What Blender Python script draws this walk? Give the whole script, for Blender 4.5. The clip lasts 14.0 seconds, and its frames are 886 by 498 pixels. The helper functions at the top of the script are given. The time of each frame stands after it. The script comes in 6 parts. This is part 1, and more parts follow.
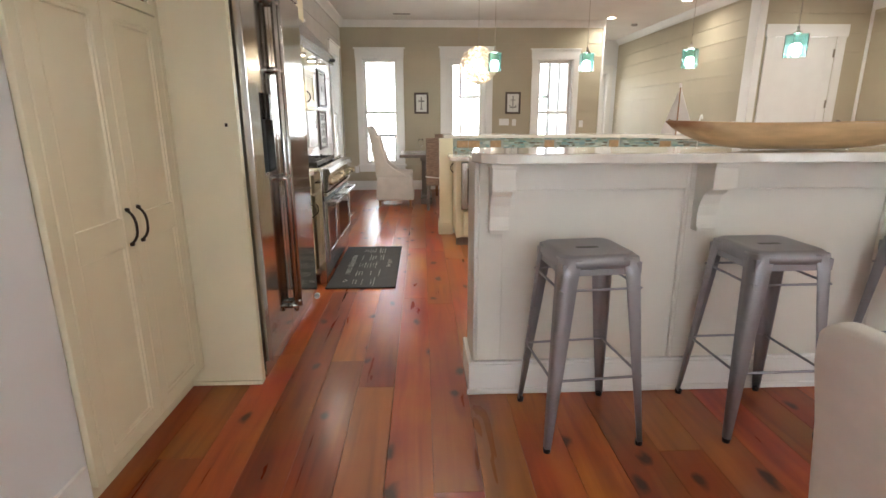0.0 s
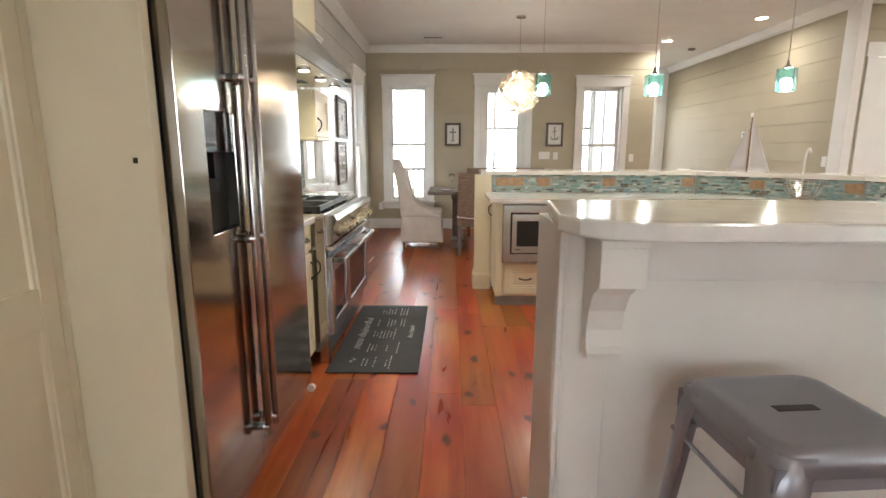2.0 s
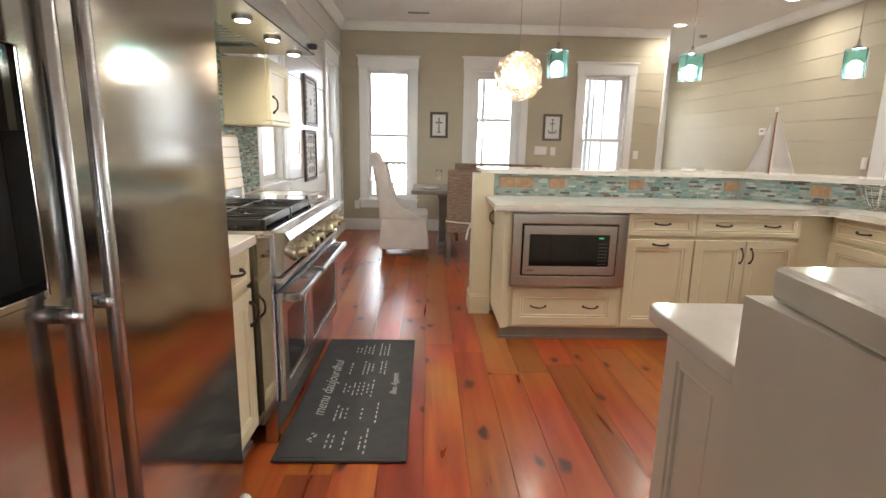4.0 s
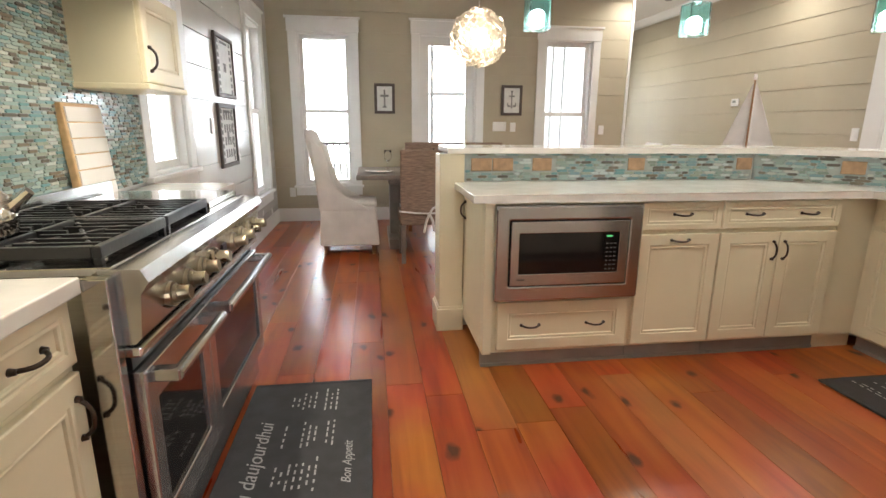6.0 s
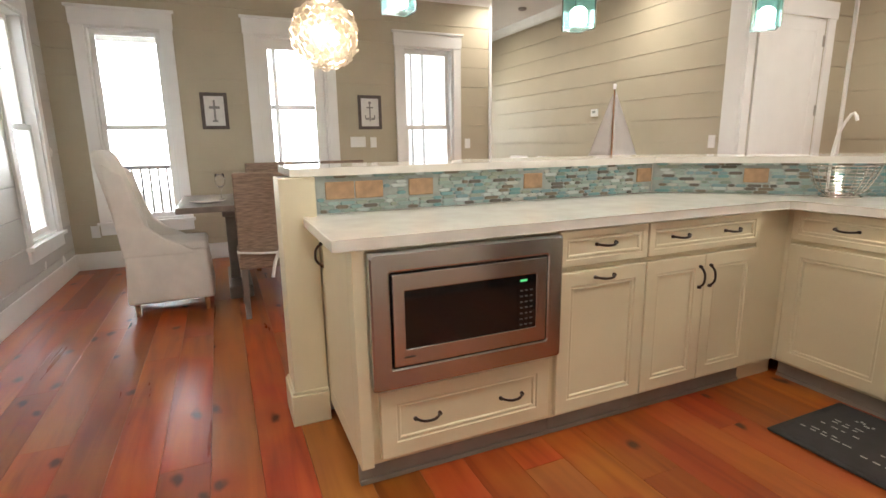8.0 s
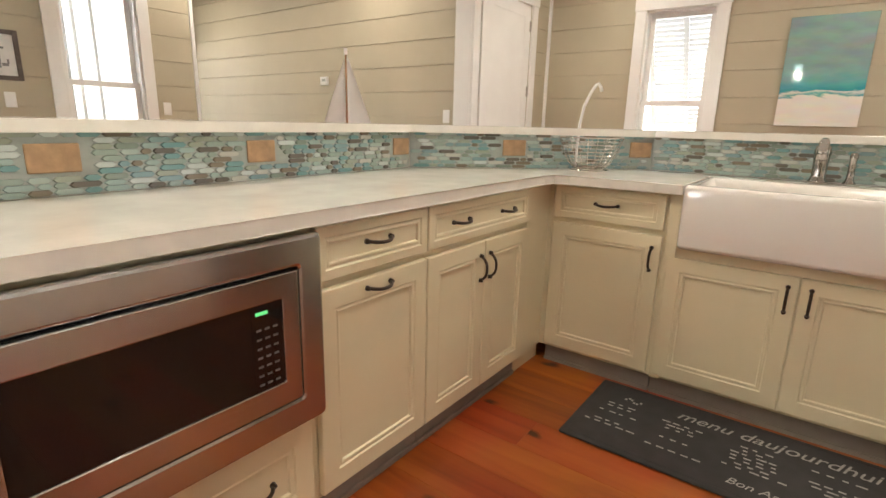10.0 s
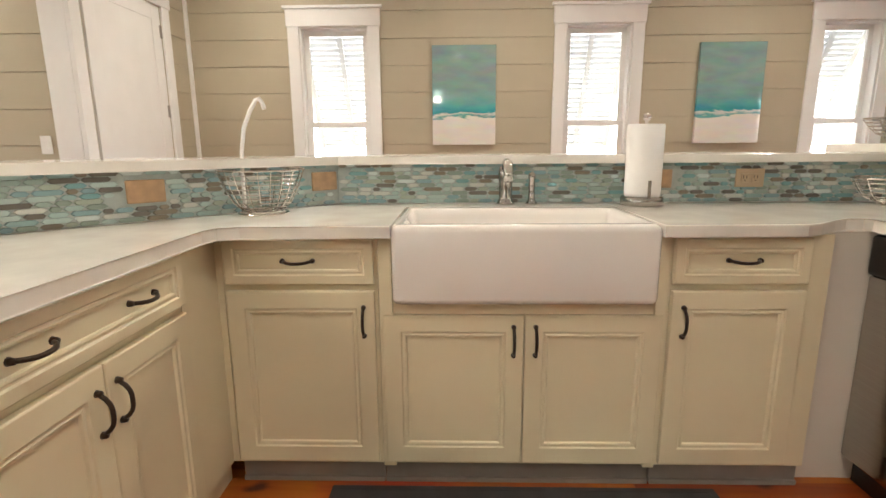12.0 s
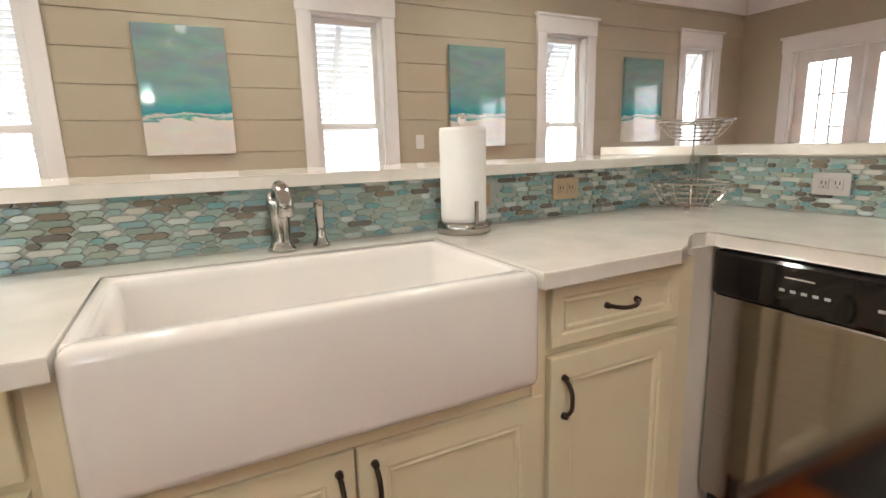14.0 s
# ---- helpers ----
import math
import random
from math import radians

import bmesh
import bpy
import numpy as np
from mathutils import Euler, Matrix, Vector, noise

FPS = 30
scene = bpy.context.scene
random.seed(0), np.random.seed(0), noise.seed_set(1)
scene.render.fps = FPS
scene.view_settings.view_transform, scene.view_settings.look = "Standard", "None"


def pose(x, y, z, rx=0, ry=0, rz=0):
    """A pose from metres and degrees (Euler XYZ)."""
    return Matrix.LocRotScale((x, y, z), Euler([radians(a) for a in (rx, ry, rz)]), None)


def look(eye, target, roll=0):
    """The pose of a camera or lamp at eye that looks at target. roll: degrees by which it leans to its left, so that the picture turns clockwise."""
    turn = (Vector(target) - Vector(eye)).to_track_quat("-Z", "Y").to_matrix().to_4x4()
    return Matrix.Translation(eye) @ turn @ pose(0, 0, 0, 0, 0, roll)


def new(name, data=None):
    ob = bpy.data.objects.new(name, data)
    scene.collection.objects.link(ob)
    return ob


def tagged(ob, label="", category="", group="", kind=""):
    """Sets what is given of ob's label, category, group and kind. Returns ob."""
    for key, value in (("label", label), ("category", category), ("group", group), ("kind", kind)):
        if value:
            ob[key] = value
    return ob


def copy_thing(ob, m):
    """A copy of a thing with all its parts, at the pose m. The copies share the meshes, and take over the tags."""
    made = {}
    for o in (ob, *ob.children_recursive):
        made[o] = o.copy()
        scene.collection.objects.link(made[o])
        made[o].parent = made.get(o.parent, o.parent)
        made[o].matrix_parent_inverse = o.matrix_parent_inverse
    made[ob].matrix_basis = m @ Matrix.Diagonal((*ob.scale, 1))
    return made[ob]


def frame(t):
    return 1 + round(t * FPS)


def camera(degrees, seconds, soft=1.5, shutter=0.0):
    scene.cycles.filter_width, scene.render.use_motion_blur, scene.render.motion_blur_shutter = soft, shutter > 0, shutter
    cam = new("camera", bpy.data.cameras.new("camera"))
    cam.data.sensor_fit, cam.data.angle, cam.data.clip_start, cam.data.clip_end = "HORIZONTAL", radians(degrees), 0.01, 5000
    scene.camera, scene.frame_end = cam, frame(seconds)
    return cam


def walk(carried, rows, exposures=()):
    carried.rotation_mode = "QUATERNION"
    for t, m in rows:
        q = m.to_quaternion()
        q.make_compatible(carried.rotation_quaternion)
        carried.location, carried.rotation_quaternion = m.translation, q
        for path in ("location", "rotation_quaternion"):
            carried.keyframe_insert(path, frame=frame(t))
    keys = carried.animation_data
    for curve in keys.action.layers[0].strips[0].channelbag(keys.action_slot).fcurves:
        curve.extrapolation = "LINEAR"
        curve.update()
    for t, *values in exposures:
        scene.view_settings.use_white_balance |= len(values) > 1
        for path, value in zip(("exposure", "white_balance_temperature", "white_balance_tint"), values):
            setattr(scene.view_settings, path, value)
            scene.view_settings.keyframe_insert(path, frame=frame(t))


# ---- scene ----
cam = camera(82.2, 14.0)
PATH = [
    (0, (0.394, 0.501, 1.285), (0.47, 2.437, 0.789), -0.2),
    (0.5, (0.359, 0.755, 1.297), (0.426, 2.703, 0.847), 1.7),
    (1, (0.359, 0.996, 1.29), (0.394, 2.959, 0.912), 1.8),
    (1.5, (0.367, 1.258, 1.302), (0.359, 3.225, 0.94), 0.7),
    (2, (0.358, 1.504, 1.287), (0.328, 3.468, 0.91), 0.1),
    (2.2, (0.346, 1.626, 1.287), (0.332, 3.586, 0.887), 0.1),
    (4.3, (0.241, 2.548, 1.275), (0.318, 4.506, 0.875), 1.1),
    (4.5, (0.242, 2.624, 1.275), (0.341, 4.584, 0.892), 0.8),
    (5, (0.248, 2.839, 1.259), (0.428, 4.791, 0.861), 0.1),
    (5.5, (0.229, 3.058, 1.252), (0.47, 4.994, 0.812), 0.0),
    (6, (0.194, 3.288, 1.237), (0.466, 5.212, 0.764), 0.4),
    (6.5, (0.183, 3.486, 1.234), (0.537, 5.403, 0.787), 0.2),
    (7, (0.243, 3.709, 1.22), (0.689, 5.612, 0.792), -0.9),
    (7.2, (0.272, 3.794, 1.22), (0.775, 5.684, 0.803), -0.9),
    (9.5, (0.636, 4.54, 1.145), (2.004, 5.918, 0.667), 0.3),
    (10, (0.758, 4.682, 1.126), (2.317, 5.838, 0.641), 1.4),
    (10.5, (0.881, 4.777, 1.124), (2.596, 5.703, 0.675), 1.5),
    (11, (1.011, 4.826, 1.132), (2.846, 5.512, 0.731), 0.5),
    (11.5, (1.144, 4.889, 1.149), (3.073, 5.267, 0.783), -0.5),
    (12, (1.348, 4.906, 1.147), (3.308, 4.957, 0.753), -0.4),
    (12.5, (1.525, 4.922, 1.15), (3.454, 4.612, 0.721), 1.3),
    (13, (1.709, 4.924, 1.146), (3.568, 4.337, 0.703), 1.8),
    (13.5, (1.877, 4.915, 1.161), (3.684, 4.171, 0.737), -0.0),
    (14, (2.046, 4.917, 1.173), (3.798, 4.037, 0.778), -1.6),
]
walk(cam, [(t, look(eye, target, roll)) for t, eye, target, roll in PATH],
     [(0, 1.25, 6500, 10), (7, 1.33, 6400, 10), (9.5, 1.33, 6950, 12), (11, 1.35, 6950, 12), (13, 1.35, 6600, 11), (14, 1.35, 6450, 11)])

# ---- light ----
world = bpy.data.worlds.new("world")
world.use_nodes = True
scene.world = world
wn = world.node_tree
sky = wn.nodes.new("ShaderNodeTexSky")
sky.sky_type, sky.sun_disc = "NISHITA", False
sky.sun_elevation, sky.sun_rotation = radians(59), radians(177)
wn.links.new(sky.outputs[0], wn.nodes["Background"].inputs[0])
wn.nodes["Background"].inputs[1].default_value = 0.15


def lamp(name, kind, m, power, colour=(1, 1, 1), **more):
    data = bpy.data.lights.new(name, kind)
    data.energy, data.color = power, colour
    if kind == "AREA":
        data.shape, data.size, data.size_y = "RECTANGLE", more["size"][0], more["size"][1]
    elif kind == "SUN":
        data.angle = more["angle"]
    else:
        data.shadow_soft_size = more.get("size", 0.05)
    ob = new(name, data)
    ob.matrix_world = m
    return ob


lamp("sun", "SUN", look((4, -14, 30), (3, 4, 0)), 2.0, (1, 0.95, 0.88), angle=radians(0.5))

# daylight standing in the window openings: place, turn, size, power
for p, turn, size, power in (
    # second: behind the added, unseen south windows, to brighten the bar front
    ((4.95, -1.75, 1.15), (90, 0, 180), (1.5, 2.0), 880), ((1.0, -1.75, 1.5), (90, 0, 180), (2.6, 1.4), 560), ((1.1, 14.6, 0.9), (90, 0, 0), (7.5, 4.0), 2700),
    ((4.2, 12.6, 1.2), (90, 0, 0), (0.7, 2.1), 40), ((-1.4, 6.67, 1.58), (90, 0, 90), (0.5, 1.2), 150), ((-1.4, 9.33, 1.33), (90, 0, 90), (0.75, 1.7), 230)):
    lamp("window_daylight", "AREA", pose(*p, *turn) @ pose(0, 0, 0), power, (0.90, 0.97, 1.0), size=size)

# ---- materials ----


def mat(name, colour, rough=0.5, metal=0.0, vary=0.06, scale=6.0, bump=0.0, bump_scale=60.0, coat=0.0, alpha=None, stretch=None, per_object=0.0):
    m = bpy.data.materials.new(name)
    m.use_nodes = True
    n, l = m.node_tree.nodes, m.node_tree.links
    b = n["Principled BSDF"]
    b.inputs["Roughness"].default_value, b.inputs["Metallic"].default_value = rough, metal
    b.inputs["Coat Weight"].default_value = coat
    tc = n.new("ShaderNodeTexCoord")
    mp = n.new("ShaderNodeMapping")
    mp.inputs["Scale"].default_value = stretch or (1, 1, 1)
    l.new(tc.outputs["Object"], mp.inputs[0])
    no = n.new("ShaderNodeTexNoise")
    no.inputs["Scale"].default_value, no.inputs["Detail"].default_value = scale, 6
    l.new(mp.outputs[0], no.inputs["Vector"])
    ra = n.new("ShaderNodeMapRange")
    ra.inputs["To Min"].default_value, ra.inputs["To Max"].default_value = 1 - vary, 1 + vary
    ra.inputs["From Min"].default_value, ra.inputs["From Max"].default_value = 0.3, 0.7
    l.new(no.outputs[0], ra.inputs[0])
    mu = n.new("ShaderNodeVectorMath")
    mu.operation = "SCALE"
    mu.inputs[0].default_value = colour
    l.new(ra.outputs[0], mu.inputs["Scale"])
    last = mu.outputs[0]
    if per_object:
        oi = n.new("ShaderNodeObjectInfo")
        r2 = n.new("ShaderNodeMapRange")
        r2.inputs["To Min"].default_value, r2.inputs["To Max"].default_value = 1 - per_object, 1 + per_object
        l.new(oi.outputs["Random"], r2.inputs[0])
        m2 = n.new("ShaderNodeVectorMath")
        m2.operation = "SCALE"
        l.new(last, m2.inputs[0])
        l.new(r2.outputs[0], m2.inputs["Scale"])
        last = m2.outputs[0]
    l.new(last, b.inputs["Base Color"])
    rr = n.new("ShaderNodeMapRange")
    rr.inputs["To Min"].default_value, rr.inputs["To Max"].default_value = rough * 0.85, min(1, rough * 1.15)
    l.new(no.outputs[0], rr.inputs[0])
    l.new(rr.outputs[0], b.inputs["Roughness"])
    if bump:
        n2 = n.new("ShaderNodeTexNoise")
        n2.inputs["Scale"].default_value, n2.inputs["Detail"].default_value = bump_scale, 4
        l.new(mp.outputs[0], n2.inputs["Vector"])
        bu = n.new("ShaderNodeBump")
        bu.inputs["Strength"].default_value, bu.inputs["Distance"].default_value = bump, 0.005
        l.new(n2.outputs[0], bu.inputs["Height"])
        l.new(bu.outputs[0], b.inputs["Normal"])
    return m


def glow(name, colour, strength):
    m = bpy.data.materials.new(name)
    m.use_nodes = True
    b = m.node_tree.nodes["Principled BSDF"]
    b.inputs["Base Color"].default_value = (*colour, 1)
    b.inputs["Emission Color"].default_value = (*colour, 1)
    b.inputs["Emission Strength"].default_value = strength
    return m


def glass(name, colour=(1, 1, 1), rough=0.0, ior=1.45):
    m = bpy.data.materials.new(name)
    m.use_nodes = True
    b = m.node_tree.nodes["Principled BSDF"]
    b.inputs["Base Color"].default_value = (*colour, 1)
    b.inputs["Transmission Weight"].default_value, b.inputs["Roughness"].default_value, b.inputs["IOR"].default_value = 1, rough, ior
    return m


CREAM = mat("cream cabinet paint", (0.78, 0.71, 0.515), 0.38, vary=0.04, scale=3, bump=0.04, bump_scale=40)
PANEL = mat("off-white panel paint", (0.76, 0.73, 0.66), 0.4, vary=0.04, scale=3, bump=0.04, bump_scale=40)
TRIM = mat("white trim paint", (0.82, 0.82, 0.80), 0.35, vary=0.03, scale=4, bump=0.03)
WALL = mat("khaki wall paint", (0.47, 0.42, 0.31), 0.55, vary=0.05, scale=2, bump=0.06, bump_scale=90)
WHITEWALL = mat("white wall paint", (0.78, 0.79, 0.80), 0.55, vary=0.03, scale=2, bump=0.05, bump_scale=90)
CEIL = mat("ceiling paint", (0.8, 0.79, 0.76), 0.8, vary=0.03, scale=2, bump=0.05, bump_scale=120)
QUARTZ = mat("white quartz", (0.80, 0.77, 0.71), 0.12, vary=0.07, scale=9, coat=0.3)
PORCELAIN = mat("white fireclay", (0.85, 0.82, 0.79), 0.08, vary=0.02, scale=3, coat=0.5)
STEEL = mat("brushed stainless steel", (0.46, 0.44, 0.41), 0.10, 1.0, vary=0.06, scale=5, stretch=(1, 1, 40), bump=0.012, bump_scale=90)
STEELH = mat("brushed steel horizontal grain", (0.53, 0.535, 0.53), 0.22, 1.0, vary=0.06, scale=5, stretch=(1, 1, 60))
CHROME = mat("polished metal", (0.6, 0.57, 0.53), 0.12, 1.0, vary=0.03)
an = STEELH.node_tree
tg = an.nodes.new("ShaderNodeTangent")
tg.direction_type, tg.axis = "RADIAL", "Z"
an.links.new(tg.outputs[0], an.nodes["Principled BSDF"].inputs["Tangent"])
an.nodes["Principled BSDF"].inputs["Anisotropic"].default_value = 0.8
an.nodes["Principled BSDF"].inputs["Anisotropic Rotation"].default_value = 0.25
BRASS = mat("warm knob metal", (0.36, 0.30, 0.20), 0.28, 1.0, vary=0.05)
BRONZE = mat("dark bronze", (0.06, 0.045, 0.035), 0.35, 0.8, vary=0.1)
BLACK = mat("black iron", (0.02, 0.02, 0.022), 0.32, 0.2, vary=0.15, bump=0.1)
BLACKMATT = mat("matt black plastic", (0.006, 0.006, 0.006), 0.7, vary=0.1)
BLACKGLASS = mat("black glass", (0.012, 0.011, 0.011), 0.06, vary=0.02)
GUN = mat("gunmetal stool paint", (0.33, 0.33, 0.36), 0.36, 0.55, vary=0.05, scale=5)
TOE = mat("grey toe kick", (0.30, 0.28, 0.26), 0.6, vary=0.1, scale=8)
RUBBER = mat("charcoal mat", (0.045, 0.045, 0.048), 0.75, vary=0.25, scale=14, bump=0.25, bump_scale=160)
CHALK = mat("chalk print", (0.42, 0.42, 0.41), 0.9, vary=0.2, scale=40)
WOODPALE = mat("pale carved wood", (0.62, 0.42, 0.22), 0.4, vary=0.2, scale=4, stretch=(1, 6, 6), bump=0.1)
WOODDARK = mat("dark heartwood", (0.30, 0.13, 0.05), 0.4, vary=0.3, scale=6, stretch=(1, 5, 5))
WOODBROWN = mat("brown shelf wood", (0.28, 0.12, 0.05), 0.5, vary=0.25, scale=5, stretch=(1, 6, 1))
TABLEWOOD = mat("weathered grey wood", (0.20, 0.17, 0.15), 0.35, vary=0.25, scale=6, stretch=(1, 8, 1), bump=0.1)
LINEN = mat("white linen slipcover", (0.78, 0.75, 0.71), 0.9, vary=0.06, scale=8, bump=0.25, bump_scale=30)
WICKER = mat("woven brown seagrass", (0.27, 0.19, 0.14), 0.75, vary=0.35, scale=16, stretch=(1, 1, 7), bump=0.6, bump_scale=60)
PAPER = mat("white paper towel", (0.86, 0.85, 0.83), 0.95, vary=0.03, bump=0.2, bump_scale=200)
SAIL = mat("white sail cloth", (0.8, 0.77, 0.76), 0.9, vary=0.04, bump=0.1)
TAN = mat("tan stone insert", (0.42, 0.27, 0.15), 0.5, vary=0.2, scale=25, bump=0.2)
GROUT = mat("grey grout", (0.36, 0.40, 0.38), 0.85, vary=0.1, scale=30)
FLOORBASE = mat("dark floor joint", (0.05, 0.018, 0.008), 0.6, vary=0.2)
WINGLASS = glass("window glass")
CLEARGLASS = glass("clear drinking glass", ior=1.12)
LAMPGLOW = glow("lit lamp", (1.0, 0.9, 0.75), 12)
OUTSIDE = glow("bright overcast distance", (0.95, 0.98, 1.0), 2.2)
SHUTTER = mat("white shutter paint", (0.74, 0.76, 0.79), 0.5, vary=0.05)

# ---- mesh helpers ----


def box(bm, x0, y0, z0, x1, y1, z1, bevel=0.0):
    r = bmesh.ops.create_cube(bm, size=1, matrix=Matrix.Translation(((x0 + x1) / 2, (y0 + y1) / 2, (z0 + z1) / 2)) @ Matrix.Diagonal((abs(x1 - x0), abs(y1 - y0), abs(z1 - z0), 1)))
    if bevel:
        edges = list({e for v in r["verts"] for e in v.link_edges})
        bmesh.ops.bevel(bm, geom=edges, offset=bevel, segments=2, affect="EDGES", profile=0.5)
    return bm


def boxes(*rows, bevel=0.0):
    bm = bmesh.new()
    for r in rows:
        box(bm, *r, bevel=bevel)
    return bm


def rod(bm, a, b, r, r2=None, seg=10):
    a, b = Vector(a), Vector(b)
    d = b - a
    m = Matrix.Translation((a + b) / 2) @ d.to_track_quat("Z", "Y").to_matrix().to_4x4()
    bmesh.ops.create_cone(bm, cap_ends=True, segments=seg, radius1=r, radius2=r if r2 is None else r2, depth=d.length, matrix=m)
    return bm


def tube(bm, pts, r, seg=8):
    """A round bar along a line of points."""
    pts = [Vector(p) for p in pts]
    rings = []
    for i, p in enumerate(pts):
        d = (pts[min(i + 1, len(pts) - 1)] - pts[max(i - 1, 0)]).normalized()
        u = d.orthogonal().normalized() if i == 0 else (u - d * u.dot(d)).normalized()
        w = d.cross(u)
        rings.append([bm.verts.new(p + r * (math.cos(2 * math.pi * k / seg) * u + math.sin(2 * math.pi * k / seg) * w)) for k in range(seg)])
    for a, b in zip(rings, rings[1:]):
        for k in range(seg):
            bm.faces.new((a[k], a[(k + 1) % seg], b[(k + 1) % seg], b[k]))
    bm.faces.new(rings[0][::-1])
    bm.faces.new(rings[-1])
    return bm


def lathe(bm, profile, seg=24, centre=(0, 0, 0)):
    """Turn rows of (radius, height) about the upright axis."""
    c = Vector(centre)
    rings = [[bm.verts.new(c + Vector((r * math.cos(2 * math.pi * k / seg), r * math.sin(2 * math.pi * k / seg), z))) for k in range(seg)] for r, z in profile]
    for a, b in zip(rings, rings[1:]):
        for k in range(seg):
            bm.faces.new((a[k], a[(k + 1) % seg], b[(k + 1) % seg], b[k]))
    bm.faces.new(rings[0][::-1])
    bm.faces.new(rings[-1])
    return bm


def prism(bm, outline, z0, z1, bevel=0.0):
    """An upright slab over an outline of (x, y), counter-clockwise."""
    lo = [bm.verts.new((x, y, z0)) for x, y in outline]
    hi = [bm.verts.new((x, y, z1)) for x, y in outline]
    n = len(outline)
    top = bm.faces.new(hi)
    bm.faces.new(lo[::-1])
    for i in range(n):
        bm.faces.new((lo[i], lo[(i + 1) % n], hi[(i + 1) % n], hi[i]))
    if bevel:
        bmesh.ops.bevel(bm, geom=[e for e in bm.edges if abs(e.verts[0].co.z - e.verts[1].co.z) < 1e-6], offset=bevel, segments=2, affect="EDGES", profile=0.5)
    return bm


def ring_box(bm, outer, inner, y0, y1, bevel=0.0):
    """A frame in one piece: outer and inner are (x0, z0, x1, z1), between depths y0 and y1."""
    def corners(r, y):
        return [bm.verts.new((x, y, z)) for x, z in ((r[0], r[1]), (r[2], r[1]), (r[2], r[3]), (r[0], r[3]))]
    o0, o1, i0, i1 = corners(outer, y0), corners(outer, y1), corners(inner, y0), corners(inner, y1)
    made = []
    for k in range(4):
        j = (k + 1) % 4
        made += [bm.faces.new((o0[k], o0[j], i0[j], i0[k])), bm.faces.new((o1[j], o1[k], i1[k], i1[j])), bm.faces.new((o0[j], o0[k], o1[k], o1[j])), bm.faces.new((i0[k], i0[j], i1[j], i1[k]))]
    bmesh.ops.recalc_face_normals(bm, faces=made)
    if bevel:
        bmesh.ops.bevel(bm, geom=list({e for f in made for e in f.edges}), offset=bevel, segments=2, affect="EDGES", profile=0.5)
    return bm


def mesh_of(name, bm, material, smooth=False):
    me = bpy.data.meshes.new(name)
    bm.to_mesh(me)
    bm.free()
    me.materials.append(material)
    if smooth:
        for p in me.polygons:
            p.use_smooth = True
    return me


def part(name, bm, material, parent, label="", smooth=False, m=None):
    ob = new(name, mesh_of(name, bm, material, smooth))
    ob.parent = parent
    if m is not None:
        ob.matrix_basis = m
    if label:
        ob["label"] = label
    return ob


def thing(name, label, category, at=(0, 0, 0), turn=0.0, group="", kind=""):
    ob = new(name)
    ob.empty_display_size = 0.1
    ob.matrix_basis = pose(*at, 0, 0, turn)
    return tagged(ob, label, category, group, kind)


def solid(name, bm, material, label="", category="", group="", kind="", smooth=False):
    return tagged(new(name, mesh_of(name, bm, material, smooth)), label, category, group, kind)


# ---- large structure ----
WX, EX, NY, SY, CZ = -1.02, 6.22, 10.08, -1.36, 2.95


def board_wall(name, label, along, face, out, a0, a1, z1, openings=(), boards=True, material=WALL, thick=0.16, pitch=0.235):
    """A wall whose room face lies at `face`; `along` is the axis it runs on, `out` the sign of its outer side. Openings: a0, a1, z0, z1."""
    def slab(bm, u0, u1, w0, w1, d0, d1, bevel=0.0):
        if along == "x":
            box(bm, u0, face + out * d0, w0, u1, face + out * d1, w1, bevel)
        else:
            box(bm, face + out * d0, u0, w0, face + out * d1, u1, w1, bevel)
    front = 0.012 if boards else 0.0
    cuts = sorted({a0, a1, *(v for o in openings for v in o[:2])})
    bm = bmesh.new()
    for u0, u1 in zip(cuts, cuts[1:]):
        hole = next((o for o in openings if o[0] <= u0 and o[1] >= u1), None)
        for w0, w1 in ([(0, z1)] if hole is None else [(0, hole[2]), (hole[3], z1)]):
            if w1 - w0 > 0.001:
                slab(bm, u0, u1, w0, w1, front, thick)
    wall = solid(name, bm, material, label, "wall", kind="structure")
    if boards:
        rows = int(z1 / pitch) + 1
        for i in range(rows):
            w0, w1 = i * pitch, min(z1, (i + 1) * pitch) - 0.007
            if w1 - w0 < 0.02:
                continue
            spans, u = [], a0
            for o in sorted(openings):
                if o[2] < w1 and o[3] > w0:
                    spans.append((u, o[0]))
                    u = o[1]
            spans.append((u, a1))
            for u0, u1 in spans:
                if u1 - u0 > 0.01:
                    b = bmesh.new()
                    slab(b, u0, u1, w0, w1, 0.0, front + 0.002, 0.0015)
                    part("board", b, material, wall)
    return wall


